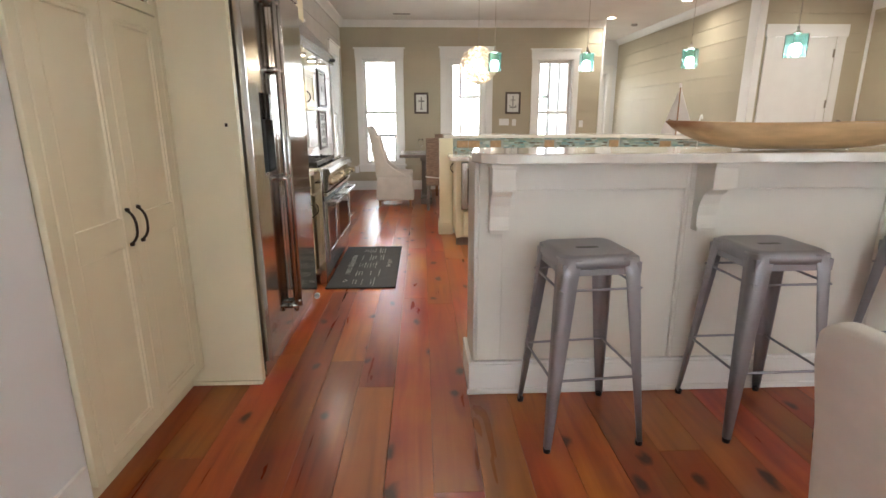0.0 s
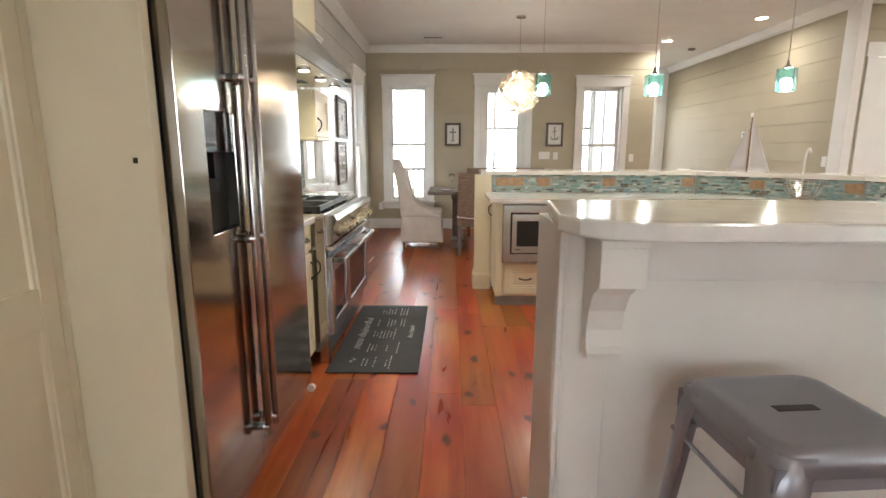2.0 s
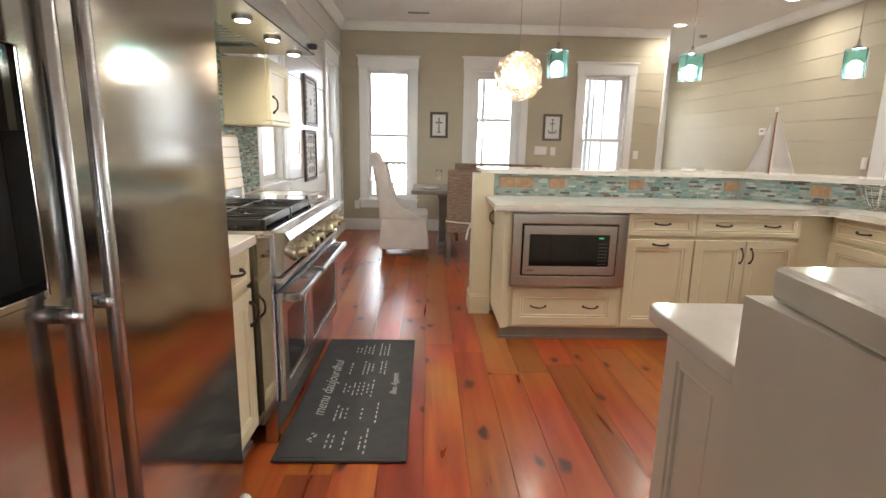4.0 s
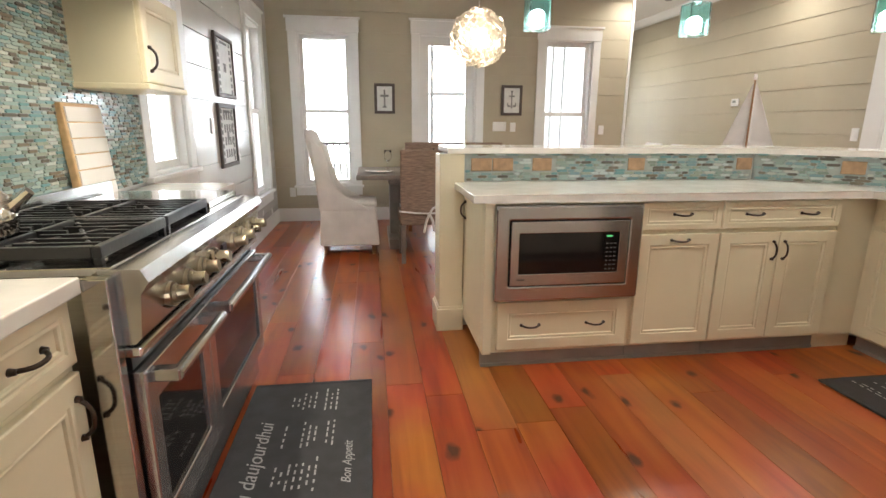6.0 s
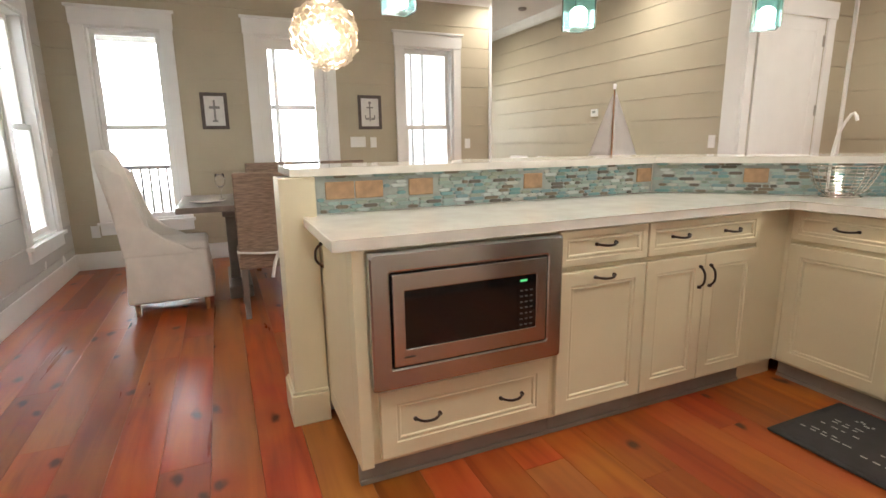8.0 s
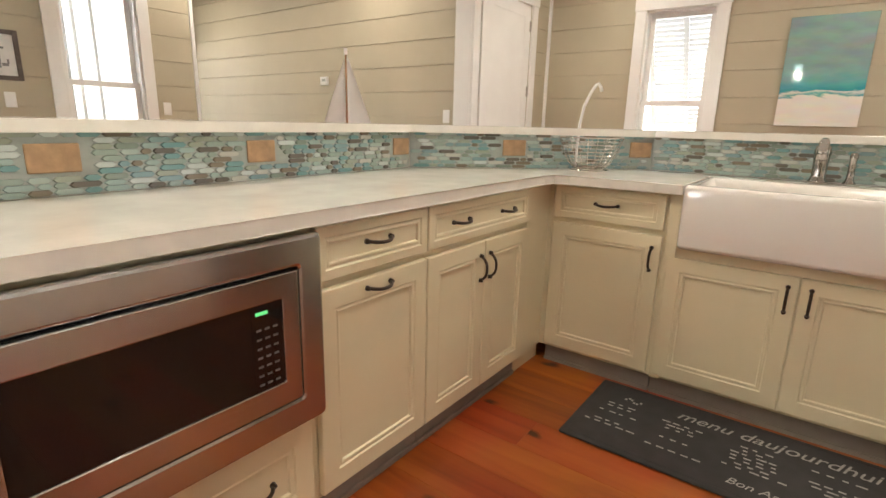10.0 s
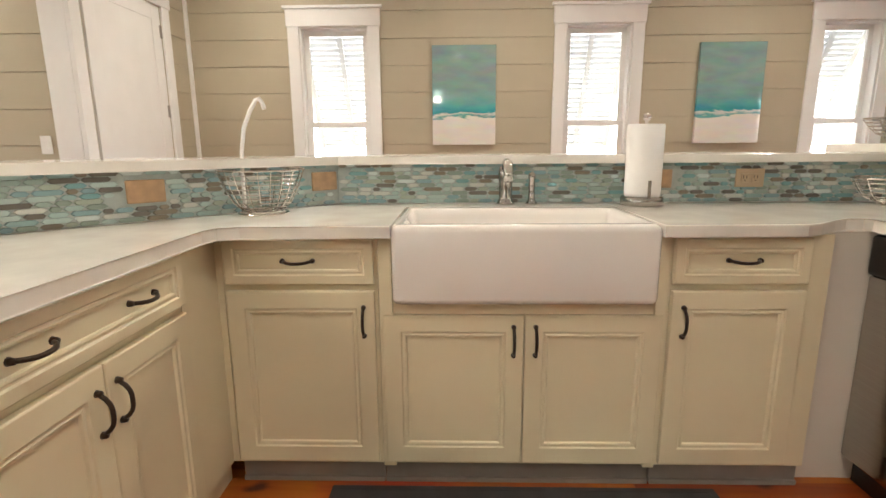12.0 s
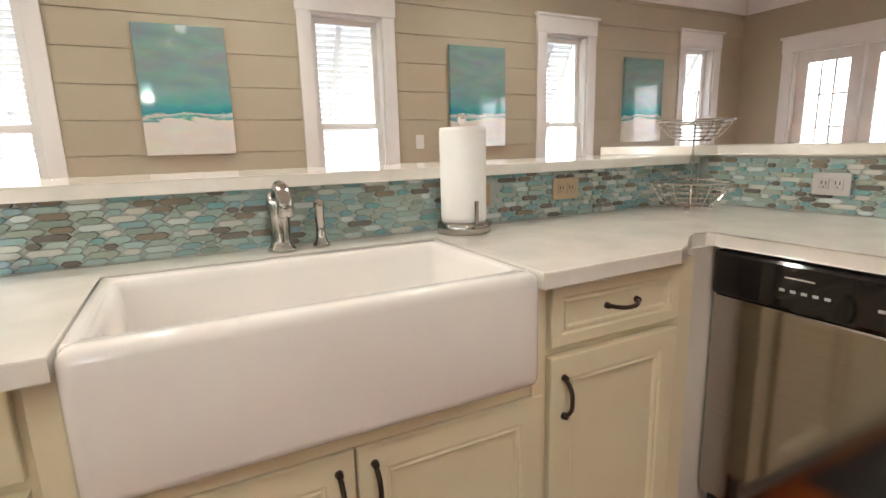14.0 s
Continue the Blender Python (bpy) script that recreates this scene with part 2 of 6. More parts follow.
def window(name, at, turn, w, z0, z1, label, door=False, deep=0.16, lites=(1, 1), cased=True):
    """A cased opening with sashes; local x along the wall, y outwards, origin at its middle on the floor."""
    t = thing(name, label, "window", at, turn, kind="structure")
    c, h = 0.105, w / 2
    for x in (-h - c, h) if cased else ():
        part("casing", boxes((x, -0.022, z0, x + c, 0, z1), bevel=0.004), TRIM, t)
    if cased:
        part("head_casing", boxes((-h - c - 0.01, -0.026, z1, h + c + 0.01, 0, z1 + 0.15), (-h - c - 0.03, -0.045, z1 + 0.15, h + c + 0.03, 0, z1 + 0.175), bevel=0.004), TRIM, t)
    if not door:
        part("window_sill", boxes((-h - c - 0.02, -0.05, z0 - 0.03, h + c + 0.02, 0.0, z0), (-h - c, -0.022, z0 - 0.13, h + c, 0, z0 - 0.03), bevel=0.004), TRIM, t)
    part("jamb", boxes((-h, 0, z0, -h + 0.018, deep, z1), (h - 0.018, 0, z0, h, deep, z1), (-h, 0, z1 - 0.018, h, deep, z1), (-h, 0, z0, h, deep, z0 + 0.018)), TRIM, t)
    s = 0.045 if not door else 0.11
    mid = z0 + (z1 - z0) * 0.5
    ranges = [(z0 + 0.018, z1 - 0.018, 0.07)] if door else [(mid - 0.02, z1 - 0.018, 0.09), (z0 + 0.018, mid + 0.02, 0.05)]
    for lo, hi, y in ranges:
        low = 0.2 if door else s
        fr = ring_box(bmesh.new(), (-h + 0.018, lo, h - 0.018, hi), (-h + 0.018 + s, lo + low, h - 0.018 - s, hi - s), y, y + 0.035, 0.003)
        sash = part("sash", fr, TRIM, t)
        gx0, gx1, gz0, gz1 = -h + 0.018 + s, h - 0.018 - s, lo + low, hi - s
        for i in range(1, lites[0]):
            x = gx0 + (gx1 - gx0) * i / lites[0]
            part("muntin", boxes((x - 0.01, y + 0.006, gz0, x + 0.01, y + 0.03, gz1)), TRIM, sash)
        for i in range(1, lites[1]):
            z = gz0 + (gz1 - gz0) * i / lites[1]
            part("muntin", boxes((gx0, y + 0.008, z - 0.01, gx1, y + 0.028, z + 0.01)), TRIM, sash)
        p = part("pane", boxes((gx0 - 0.005, y + 0.014, gz0 - 0.005, gx1 + 0.005, y + 0.019, gz1 + 0.005)), WINGLASS, sash)
        p.visible_shadow = False
    return t


def crown(bm, a, b, inward, z):
    """A cornice along the wall from a to b; inward is the way into the room."""
    a, b, n = Vector((*a, 0)), Vector((*b, 0)), Vector((*inward, 0))
    prof = [(0, -0.11), (0.012, -0.11), (0.02, -0.085), (0.05, -0.045), (0.075, -0.02), (0.085, 0), (0, 0)]
    ends = []
    for p in (a, b):
        ends.append([bm.verts.new(p + n * d + Vector((0, 0, z + h))) for d, h in prof])
    k = len(prof)
    for i in range(k):
        bm.faces.new((ends[0][i], ends[0][(i + 1) % k], ends[1][(i + 1) % k], ends[1][i]))
    bm.faces.new(ends[0])
    bm.faces.new(ends[1][::-1])


# ground, floor, ceiling
solid("ground", boxes((-60, -60, -0.4, 70, 70, -0.25)), mat("pale ground", (0.4, 0.4, 0.34), 0.9, vary=0.2, scale=2), "pale sandy ground outside the house", "ground", kind="structure")
FLOOR = solid("floor", boxes((-3.2, SY - 0.16, -0.2, EX + 0.16, 12.6, -0.012)), FLOORBASE, "red heart pine plank floor with knots", "floor", kind="structure")
solid("ceiling", boxes((-3.2, SY - 0.16, CZ, EX + 0.16, 12.6, CZ + 0.2)), CEIL, "smooth white painted ceiling", "ceiling", kind="structure")

# far north wall: a window, a glazed door, a window
N1, N2, N3 = (-0.665, -0.03, 0.47, 2.335), (0.838, 1.572, 0.0, 2.35), (2.485, 3.13, 0.47, 2.32)
board_wall("wall_north", "khaki painted board wall with white cased windows", "x", NY, 1, WX - 0.16, 3.64, CZ, [N1, N2, N3])
window("window_1", ((N1[0] + N1[1]) / 2, NY, 0), 0, N1[1] - N1[0], N1[2], N1[3], "tall white double-hung window, bright outside")
window("glazed_door", ((N2[0] + N2[1]) / 2, NY, 0), 0, N2[1] - N2[0], N2[2], N2[3], "white glazed porch door with a tall pane", door=True)
window("window_2", ((N3[0] + N3[1]) / 2, NY, 0), 0, N3[1] - N3[0], N3[2], N3[3], "white double-hung window onto the porch")
# hall past the end of the north wall
board_wall("wall_hall_end", "white hall end wall with a bright glazed door", "x", 12.3, 1, 3.3, 4.95, CZ, [(3.85, 4.55, 0.0, 2.25)], boards=False, material=WHITEWALL)
window("hall_door", (4.2, 12.3, 0), 0, 0.7, 0.0, 2.25, "white glazed door at the end of the hall", door=True)
board_wall("wall_hall_side", "white painted hall side wall", "y", 3.46, -1, NY + 0.161, 12.3, CZ, boards=False, material=WHITEWALL)
solid("wall_end_trim", boxes((3.635, NY - 0.02, 0, 3.67, NY + 0.17, CZ), bevel=0.003), TRIM, "white corner trim at the wall's end", "trim", kind="structure")
# living room walls
board_wall("wall_thermostat", "khaki horizontal board wall with dark joints", "y", 4.75, 1, 7.525, 12.3, CZ)
board_wall("wall_door", "khaki board wall with a white panel door", "x", 7.36, 1, 4.755, EX, CZ, [(4.96, 5.80, 0, 2.33)])
EW = [(5.70, 6.325), (3.325, 3.915), (1.125, 1.65), (-0.82, -0.33)]
board_wall("wall_east", "khaki horizontal board wall between white windows", "y", EX, 1, SY, 7.52, CZ, [(a, b, 0.5, 2.22) for a, b in EW])
for i, (a, b) in enumerate(EW):
    window("window_%d" % (i + 3), (EX, (a + b) / 2, 0), -90, b - a, 0.5, 2.22, "tall white double-hung window with an outside shutter")
FD = (4.285, 5.62)
board_wall("wall_south", "khaki painted wall with white french doors", "x", SY, -1, -3.2, EX + 0.16, CZ, [(-0.3, 2.3, 0.8, 2.2), (FD[0], FD[1], 0, 2.1)], boards=False)
solid("corner_trim", boxes((EX - 0.03, 7.33, 0, EX, 7.36, CZ), (4.70, 7.325, 0, 4.80, 7.357, CZ), (4.70, 7.358, 0, 4.754, 7.53, CZ), bevel=0.003), TRIM, "white corner trim", "trim", kind="structure")
for s in (0, 1):
    window("french_door", (FD[0] + (FD[1] - FD[0]) * (0.25 + 0.5 * s), SY, 0), 180, (FD[1] - FD[0]) / 2 - 0.001, 0.0, 2.1, "white french door leaf with divided panes", door=True, lites=(3, 5), cased=False)
# three unseen windows, added so that light reaches the bar front
for s in range(3):
    window("window_%d" % (9 + s), (-0.3 + 2.6 / 3 * (s + 0.5), SY, 0), 180, 2.6 / 3 - 0.002, 0.8, 2.2, "unseen window in an added row of three, letting in light", cased=False)
fc = thing("door_casing", "white casing round the french doors", "casing", ((FD[0] + FD[1]) / 2, SY, 0), 180, kind="structure")
hw = (FD[1] - FD[0]) / 2
for x in (-hw - 0.11, hw):
    part("side_casing", boxes((x, -0.022, 0, x + 0.11, 0, 2.1), bevel=0.004), TRIM, fc)
part("head_casing", boxes((-hw - 0.12, -0.026, 2.1, hw + 0.12, 0, 2.25), (-hw - 0.14, -0.045, 2.25, hw + 0.14, 0, 2.275), bevel=0.004), TRIM, fc)
# west side
LW1, LW2 = (6.36, 6.95, 0.95, 2.26), (8.91, 9.62, 0.47, 2.30)
# paint colour made lighter to carry the north daylight along this wall
board_wall("wall_west", "khaki board wall beyond the range", "y", WX, -1, 2.0, NY, CZ, [LW1, LW2], material=mat("grey wall paint lifted for daylight", (0.66, 0.65, 0.62), 0.26, vary=0.04, scale=2, bump=0.05))
window("window_7", (WX, (LW1[0] + LW1[1]) / 2, 0), 90, LW1[1] - LW1[0], LW1[2], LW1[3], "white window beside the cooking alcove")
window("window_8", (WX, (LW2[0] + LW2[1]) / 2, 0), 90, LW2[1] - LW2[0], LW2[2], LW2[3], "tall white window at the dining end")
board_wall("wall_near", "smooth pale bluish-white wall beside the pantry", "y", -0.72, -1, SY, 1.985, CZ, boards=False, material=WHITEWALL, thick=0.2)
solid("wall_closing", boxes((-3.2, SY, 0, -3.04, 2.0, CZ)), WHITEWALL, "plain white wall", "wall", kind="structure")
# cornice and baseboards
bm = bmesh.new()
crown(bm, (WX, NY), (3.64, NY), (0, -1), CZ)
crown(bm, (WX, 2.8), (WX, NY), (1, 0), CZ)
crown(bm, (4.75, 7.36), (4.75, 12.3), (-1, 0), CZ)
crown(bm, (4.75, 7.36), (EX, 7.36), (0, -1), CZ)
crown(bm, (EX, SY), (EX, 7.36), (-1, 0), CZ)
crown(bm, (-0.72, SY), (EX, SY), (0, 1), CZ)
box(bm, EX - 0.02, SY + 0.021, 2.62, EX - 0.001, 7.34, CZ - 0.105, 0.004)
box(bm, -0.71, SY + 0.001, 2.62, EX - 0.021, SY + 0.02, CZ - 0.105, 0.004)
solid("cornice", bm, TRIM, "white painted crown moulding", "cornice", kind="structure")
bm = bmesh.new()
for x0, x1 in ((WX, 0.725), (1.685, 3.635)):
    box(bm, x0, NY - 0.018, 0, x1, NY - 0.002, 0.17, 0.004)
box(bm, WX + 0.002, 5.9, 0, WX + 0.018, NY - 0.02, 0.17, 0.004)
box(bm, 4.732, 7.54, 0, 4.748, 12.3, 0.17, 0.004)
box(bm, EX - 0.018, SY, 0, EX - 0.002, 7.32, 0.17, 0.004)
box(bm, -0.718, SY, 0, -0.702, 1.965, 0.20, 0.004)
solid("baseboard", bm, TRIM, "white painted baseboard", "baseboard", kind="structure")
# outside: bright distance
solid("backdrop", boxes((-30, 24, -3, 40, 24.1, 14), (26, -20, -3, 26.1, 30, 14), (-20.1, -20, -3, -20, 30, 14), (-30, -14.1, -3, 40, -14, 14)), OUTSIDE, "bright hazy distance outside the windows", "backdrop", kind="structure")

# porch outside the north wall
solid("porch_floor", boxes((-2.0, NY + 0.17, -0.2, 3.25, 13.0, -0.06)), mat("grey porch boards", (0.35, 0.35, 0.34), 0.7, vary=0.15), "grey painted porch floor", "floor", kind="structure")
# dark colour stands in for the backlit shade on white posts and rails
PORCH = mat("porch paint darkened for backlight", (0.10, 0.095, 0.09), 0.6, vary=0.2, scale=8)
pr = thing("porch_railing", "porch railing with thin balusters, coloured dark as backlit", "railing", (0, 12.8, 0))
for z in (0.12, 0.88):
    part("rail", boxes((-2.0, -0.03, z, 3.25, 0.03, z + 0.06)), PORCH, pr)
for i in range(46):
    part("baluster", boxes((-1.95 + 0.113 * i, -0.015, 0.18, -1.92 + 0.113 * i, 0.015, 0.88)), PORCH, pr)
for x in (-1.3, 0.95, 3.05):
    pt = thing("porch_post", "square porch post, coloured dark as backlit", "post", (x, 12.8, -0.06), 0, "porch posts")
    part("shaft", boxes((-0.08, -0.08, 0.2, 0.08, 0.08, 2.7), bevel=0.006), PORCH, pt)
    part("base", boxes((-0.10, -0.10, 0, 0.10, 0.10, 0.2), bevel=0.006), PORCH, pt)
sc = thing("porch_screen", "pale framed porch screen panels", "screen", (0, 12.25, -0.06))
SCREENM = mat("pale porch paint", (0.42, 0.43, 0.43), 0.6, vary=0.1)
for x in (-1.1, 1.25, 1.95, 2.65, 3.22):
    part("post", boxes((x - 0.03, -0.03, 0, x + 0.03, 0.03, 2.75), bevel=0.004), SCREENM, sc)
for z in (0.02, 1.78, 2.62):
    part("rail", boxes((-1.3 if z > 2 else 1.1, -0.025, z, 3.25, 0.025, z + 0.07), bevel=0.004), SCREENM, sc)
for x, y in ((2.97, 11.15), (3.2, 11.3)):
    pt = thing("porch_pole", "slim grey porch pole", "pole", (x, y, -0.06), 0, "slim porch poles")
    part("shaft", boxes((-0.016, -0.016, 0.02, 0.016, 0.016, 2.7), bevel=0.004), SCREENM, pt)
    part("foot", boxes((-0.04, -0.04, 0, 0.04, 0.04, 0.02)), SCREENM, pt)
DARKCLOTH = mat("dark grey outdoor weave", (0.08, 0.09, 0.10), 0.8, vary=0.2, scale=20)
for x, y, turn in ((0.2, 11.9, 20), (2.86, 10.85, -30)):
    pc = thing("porch_chair", "dark woven chair on the porch", "chair", (x, y, -0.06), turn, "chairs on the porch")
    part("seat", boxes((-0.25, -0.25, 0.38, 0.25, 0.25, 0.43), bevel=0.01), DARKCLOTH, pc)
    part("backrest", boxes((-0.25, 0.22, 0.43, 0.25, 0.26, 0.95), bevel=0.012), DARKCLOTH, pc)
    for sx in (-0.22, 0.22):
        for sy in (-0.22, 0.22):
            part("leg", boxes((sx - 0.018, sy - 0.018, 0, sx + 0.018, sy + 0.018, 0.38)), DARKCLOTH, pc)

# living room door
door = thing("door_1", "closed pale white flush panel door with dark hinges", "door", (5.38, 7.36, 0), 0, kind="structure")
part("casing", boxes((-0.53, -0.022, 0, -0.42, 0, 2.3), (0.42, -0.022, 0, 0.53, 0, 2.3), (-0.55, -0.026, 2.3, 0.55, 0, 2.45), bevel=0.004), TRIM, door)
part("leaf", boxes((-0.42, 0.01, 0.01, 0.42, 0.05, 2.3), (-0.42, 0.004, 0.01, -0.30, 0.01, 2.3), (0.30, 0.004, 0.01, 0.42, 0.01, 2.3), (-0.30, 0.004, 2.18, 0.30, 0.01, 2.3), bevel=0.002), TRIM, door)
for z in (0.25, 1.46, 2.1):
    part("hinge", boxes((0.395, -0.006, z - 0.05, 0.425, 0.004, z + 0.05), bevel=0.002), STEEL, door)

# ---- cabinets ----


def pull(parent, x, y, z, upright=False, length=0.095):
    """An arched pull on a front at local (x, y, z)."""
    pts = []
    for i in range(9):
        u = -1 + i / 4
        d = 0.028 * (1 - abs(u) ** 3.0)
        pts.append((x, y - d - 0.002, z + u * length / 2) if upright else (x + u * length / 2, y - d - 0.002, z - 0.004 * (1 - u * u)))
    bm = tube(bmesh.new(), pts, 0.0052)
    for u in (-1, 1):
        rod(bm, (x, y, z + u * length / 2) if upright else (x + u * length / 2, y, z), (x, y - 0.012, z + u * length / 2) if upright else (x + u * length / 2, y - 0.012, z), 0.0085, 0.006)
    return part("handle", bm, BRONZE, parent, "dark bronze arched pull", smooth=True)


def shaker(x0, z0, x1, z1, y=0.0, f=0.062, thick=0.02):
    """A framed front with a bead round a sunk panel; its face at local y."""
    if z1 - z0 < 0.2:
        f = min(f, (z1 - z0) * 0.24)
    bm = bmesh.new()
    old = None
    steps = ((0.0, thick), (0.0, 0.004), (0.0015, 0.0012), (0.004, 0.0), (f - 0.006, 0.0), (f - 0.002, 0.0045), (f + 0.002, 0.0045), (f + 0.006, 0.0025), (f + 0.011, 0.0035), (f + 0.014, 0.010))
    for k, (g, d) in enumerate(steps):
        ring = [bm.verts.new((x, y + d, z)) for x, z in ((x0 + g, z0 + g), (x1 - g, z0 + g), (x1 - g, z1 - g), (x0 + g, z1 - g))]
        if old:
            for i in range(4):
                bm.faces.new((old[i], old[(i + 1) % 4], ring[(i + 1) % 4], ring[i]))
        else:
            bm.faces.new(ring[::-1])
        old = ring
    bm.faces.new(old)
    return bm


def cabinet(label, at, turn, w, fronts, depth=0.6, z0=0.085, z1=0.875, material=CREAM, name="base_cabinet", toe=True):
    """Fronts: (kind, x0, z0, x1, z1, pulls) with pulls as (x, z, upright). Local x to the right, the front at y = 0 facing -y."""
    t = thing(name, label, "cabinet", at, turn)
    part("body", boxes((0.001, 0.021, z0, w - 0.001, depth, z1)), material, t)
    if toe:
        part("toe_kick", boxes((0.001, 0.045, 0.0, w - 0.001, 0.07, z0), (0.001, 0.035, 0, w - 0.001, 0.0445, 0.018), bevel=0.002), TOE, t, "grey toe kick board")
    for kind, x0, a, x1, b, pulls in fronts:
        f = part(kind, shaker(x0, a, x1, b), material, t)
        for x, z, up in pulls:
            pull(f, x, 0.0, z, up)
    return t


FN, FE, FS = 5.655, 2.89, 3.56      # faces of the three runs
SX0, SX1, SYA, SYB = 2.90, 3.345, 4.285, 5.105
B0, B1, D0, D1 = 0.10, 0.70, 0.722, 0.868
# north run
mwc = cabinet("cream cabinet with a built-in microwave and drawer below", (0.735, FN, 0), 0, 0.805, [("drawer", 0.075, 0.105, 0.775, 0.365, [(0.25, 0.24, False), (0.60, 0.24, False)])])
part("stile", boxes((0.0, 0.0, 0.085, 0.045, 0.02, 0.875), bevel=0.002), CREAM, mwc)
cabinet("cream base cabinet with a drawer over a pull-out door", (1.54, FN, 0), 0, 0.452, [("drawer", 0.004, D0, 0.448, D1, [(0.226, 0.805, False)]), ("door", 0.004, B0, 0.448, B1, [(0.226, 0.67, False)])])
cabinet("cream base cabinet with a wide drawer over two doors", (1.992, FN, 0), 0, 0.70, [("drawer", 0.004, D0, 0.69, D1, [(0.18, 0.80, False), (0.50, 0.80, False)]), ("door", 0.004, B0, 0.345, B1, [(0.315, 0.60, True)]), ("door", 0.349, B0, 0.69, B1, [(0.38, 0.60, True)])])
end = cabinet("cream end cabinet with one tall door", (0.735, 6.25, 0), -90, 0.575, [("door", 0.02, B0, 0.52, 0.87, [(0.08, 0.76, True)])], depth=0.02, toe=False)
solid("corner_filler", boxes((2.694, FN + 0.02, 0.085, FE + 0.02, FN + 0.6, 0.875), (FE + 0.02, FN - 0.001, 0.085, FE + 0.6, FN + 0.4, 0.875), (2.694, FN + 0.045, 0, FE + 0.045, FN + 0.07, 0.084)), CREAM, "plain cream corner filler between cabinets", "filler")
# east run
cabinet("cream base cabinet with a drawer over a door", (FE, FN - 0.002, 0), -90, 0.499, [("drawer", 0.012, D0, 0.487, D1, [(0.25, 0.80, False)]), ("door", 0.012, B0, 0.487, B1, [(0.452, 0.60, True)])])
cabinet("cream sink cabinet with two doors below the apron sink", (FE, FN - 0.503, 0), -90, 0.905, [("door", 0.012, B0, 0.462, 0.622, [(0.43, 0.535, True)]), ("door", 0.466, B0, 0.90, 0.622, [(0.50, 0.535, True)])], z1=0.645)
solid("sink_stile", boxes((FE + 0.003, SYB + 0.004, 0.085, FE + 0.57, 5.151, 0.875), bevel=0.002), CREAM, "cream stile beside the sink", "filler")
solid("sink_stile", boxes((FE + 0.003, 4.245, 0.085, FE + 0.57, SYA - 0.004, 0.875), bevel=0.002), CREAM, "cream stile beside the sink", "filler")
solid("sink_rail", boxes((FE + 0.006, SYA - 0.003, 0.624, FE + 0.02, SYB + 0.003, 0.662), bevel=0.002), CREAM, "cream rail under the apron sink", "filler")
cabinet("cream narrow base cabinet with a drawer over a door", (FE, FN - 1.413, 0), -90, 0.50, [("drawer", 0.012, D0, 0.425, D1, [(0.22, 0.80, False)]), ("door", 0.012, B0, 0.425, B1, [(0.05, 0.60, True)])])
solid("corner_filler", boxes((2.971, FS - 0.5, 0.0, 3.47, FN - 1.914, 0.875)), PANEL, "plain cream corner filler beside the dishwasher", "filler")

# dishwasher
dw = thing("dishwasher", "stainless steel dishwasher with a black control panel", "dishwasher", (2.965, FS + 0.022, 0), 180)
part("body", boxes((0.0, 0.03, 0.08, 0.6, 0.5, 0.87)), BLACK, dw)
part("door", boxes((0.003, 0.0, 0.1, 0.597, 0.03, 0.735), bevel=0.006), STEEL, dw)
cp = part("control_panel", boxes((0.003, -0.012, 0.737, 0.597, 0.03, 0.868), bevel=0.012), BLACKGLASS, dw, "glossy black control panel")
for i in range(5):
    for x in (0.19, 0.40):
        part("button", boxes((x + 0.026 * i, -0.0135, 0.79, x + 0.013 + 0.026 * i, -0.011, 0.797)), CHALK, cp)
part("label_strip", boxes((0.2, -0.0135, 0.825, 0.27, -0.011, 0.829)), CHALK, cp)
part("toe_kick", boxes((0.003, 0.05, 0, 0.597, 0.07, 0.08)), BLACK, dw)
# the rest of the south run
cabinet("off-white base cabinet with plain doors", (2.318, FS, 0), 180, 0.77, [("door", 0.004, B0, 0.383, 0.87, [(0.35, 0.7, True)]), ("door", 0.387, B0, 0.766, 0.87, [(0.42, 0.7, True)])], material=PANEL)
cabinet("off-white base cabinet at the run's end", (1.546, FS, 0), 180, 0.72, [("door", 0.004, B0, 0.358, 0.87, [(0.33, 0.7, True)]), ("door", 0.362, B0, 0.716, 0.87, [(0.42, 0.7, True)])], material=PANEL)
cabinet("off-white panelled end of the south run", (0.805, 3.553, 0), -90, 0.57, [("panel", 0.01, B0, 0.275, 0.87, []), ("panel", 0.285, B0, 0.56, 0.87, [])], depth=0.019, material=PANEL, name="end_cabinet", toe=False)

# worktop with a notch for the sink
out = [(0.775, 2.975), (3.485, 2.975), (3.485, 5.40), (2.62, 6.272), (0.70, 6.272), (0.672, 6.25), (0.672, 5.64), (0.69, 5.638), (2.77, 5.638), (2.82, 5.62), (2.845, 5.56), (2.85, SYB + 0.0008), (SX1, SYB + 0.0008), (SX1, SYA - 0.0008), (2.85, SYA - 0.0008), (2.86, 3.86), (2.89, 3.80), (2.95, 3.72), (2.985, 3.66), (2.98, 3.61), (2.96, 3.595), (0.79, 3.595), (0.775, 3.58)]
solid("worktop", prism(bmesh.new(), out, 0.876, 0.915, 0.004), QUARTZ, "white polished quartz worktop in a U shape", "worktop")

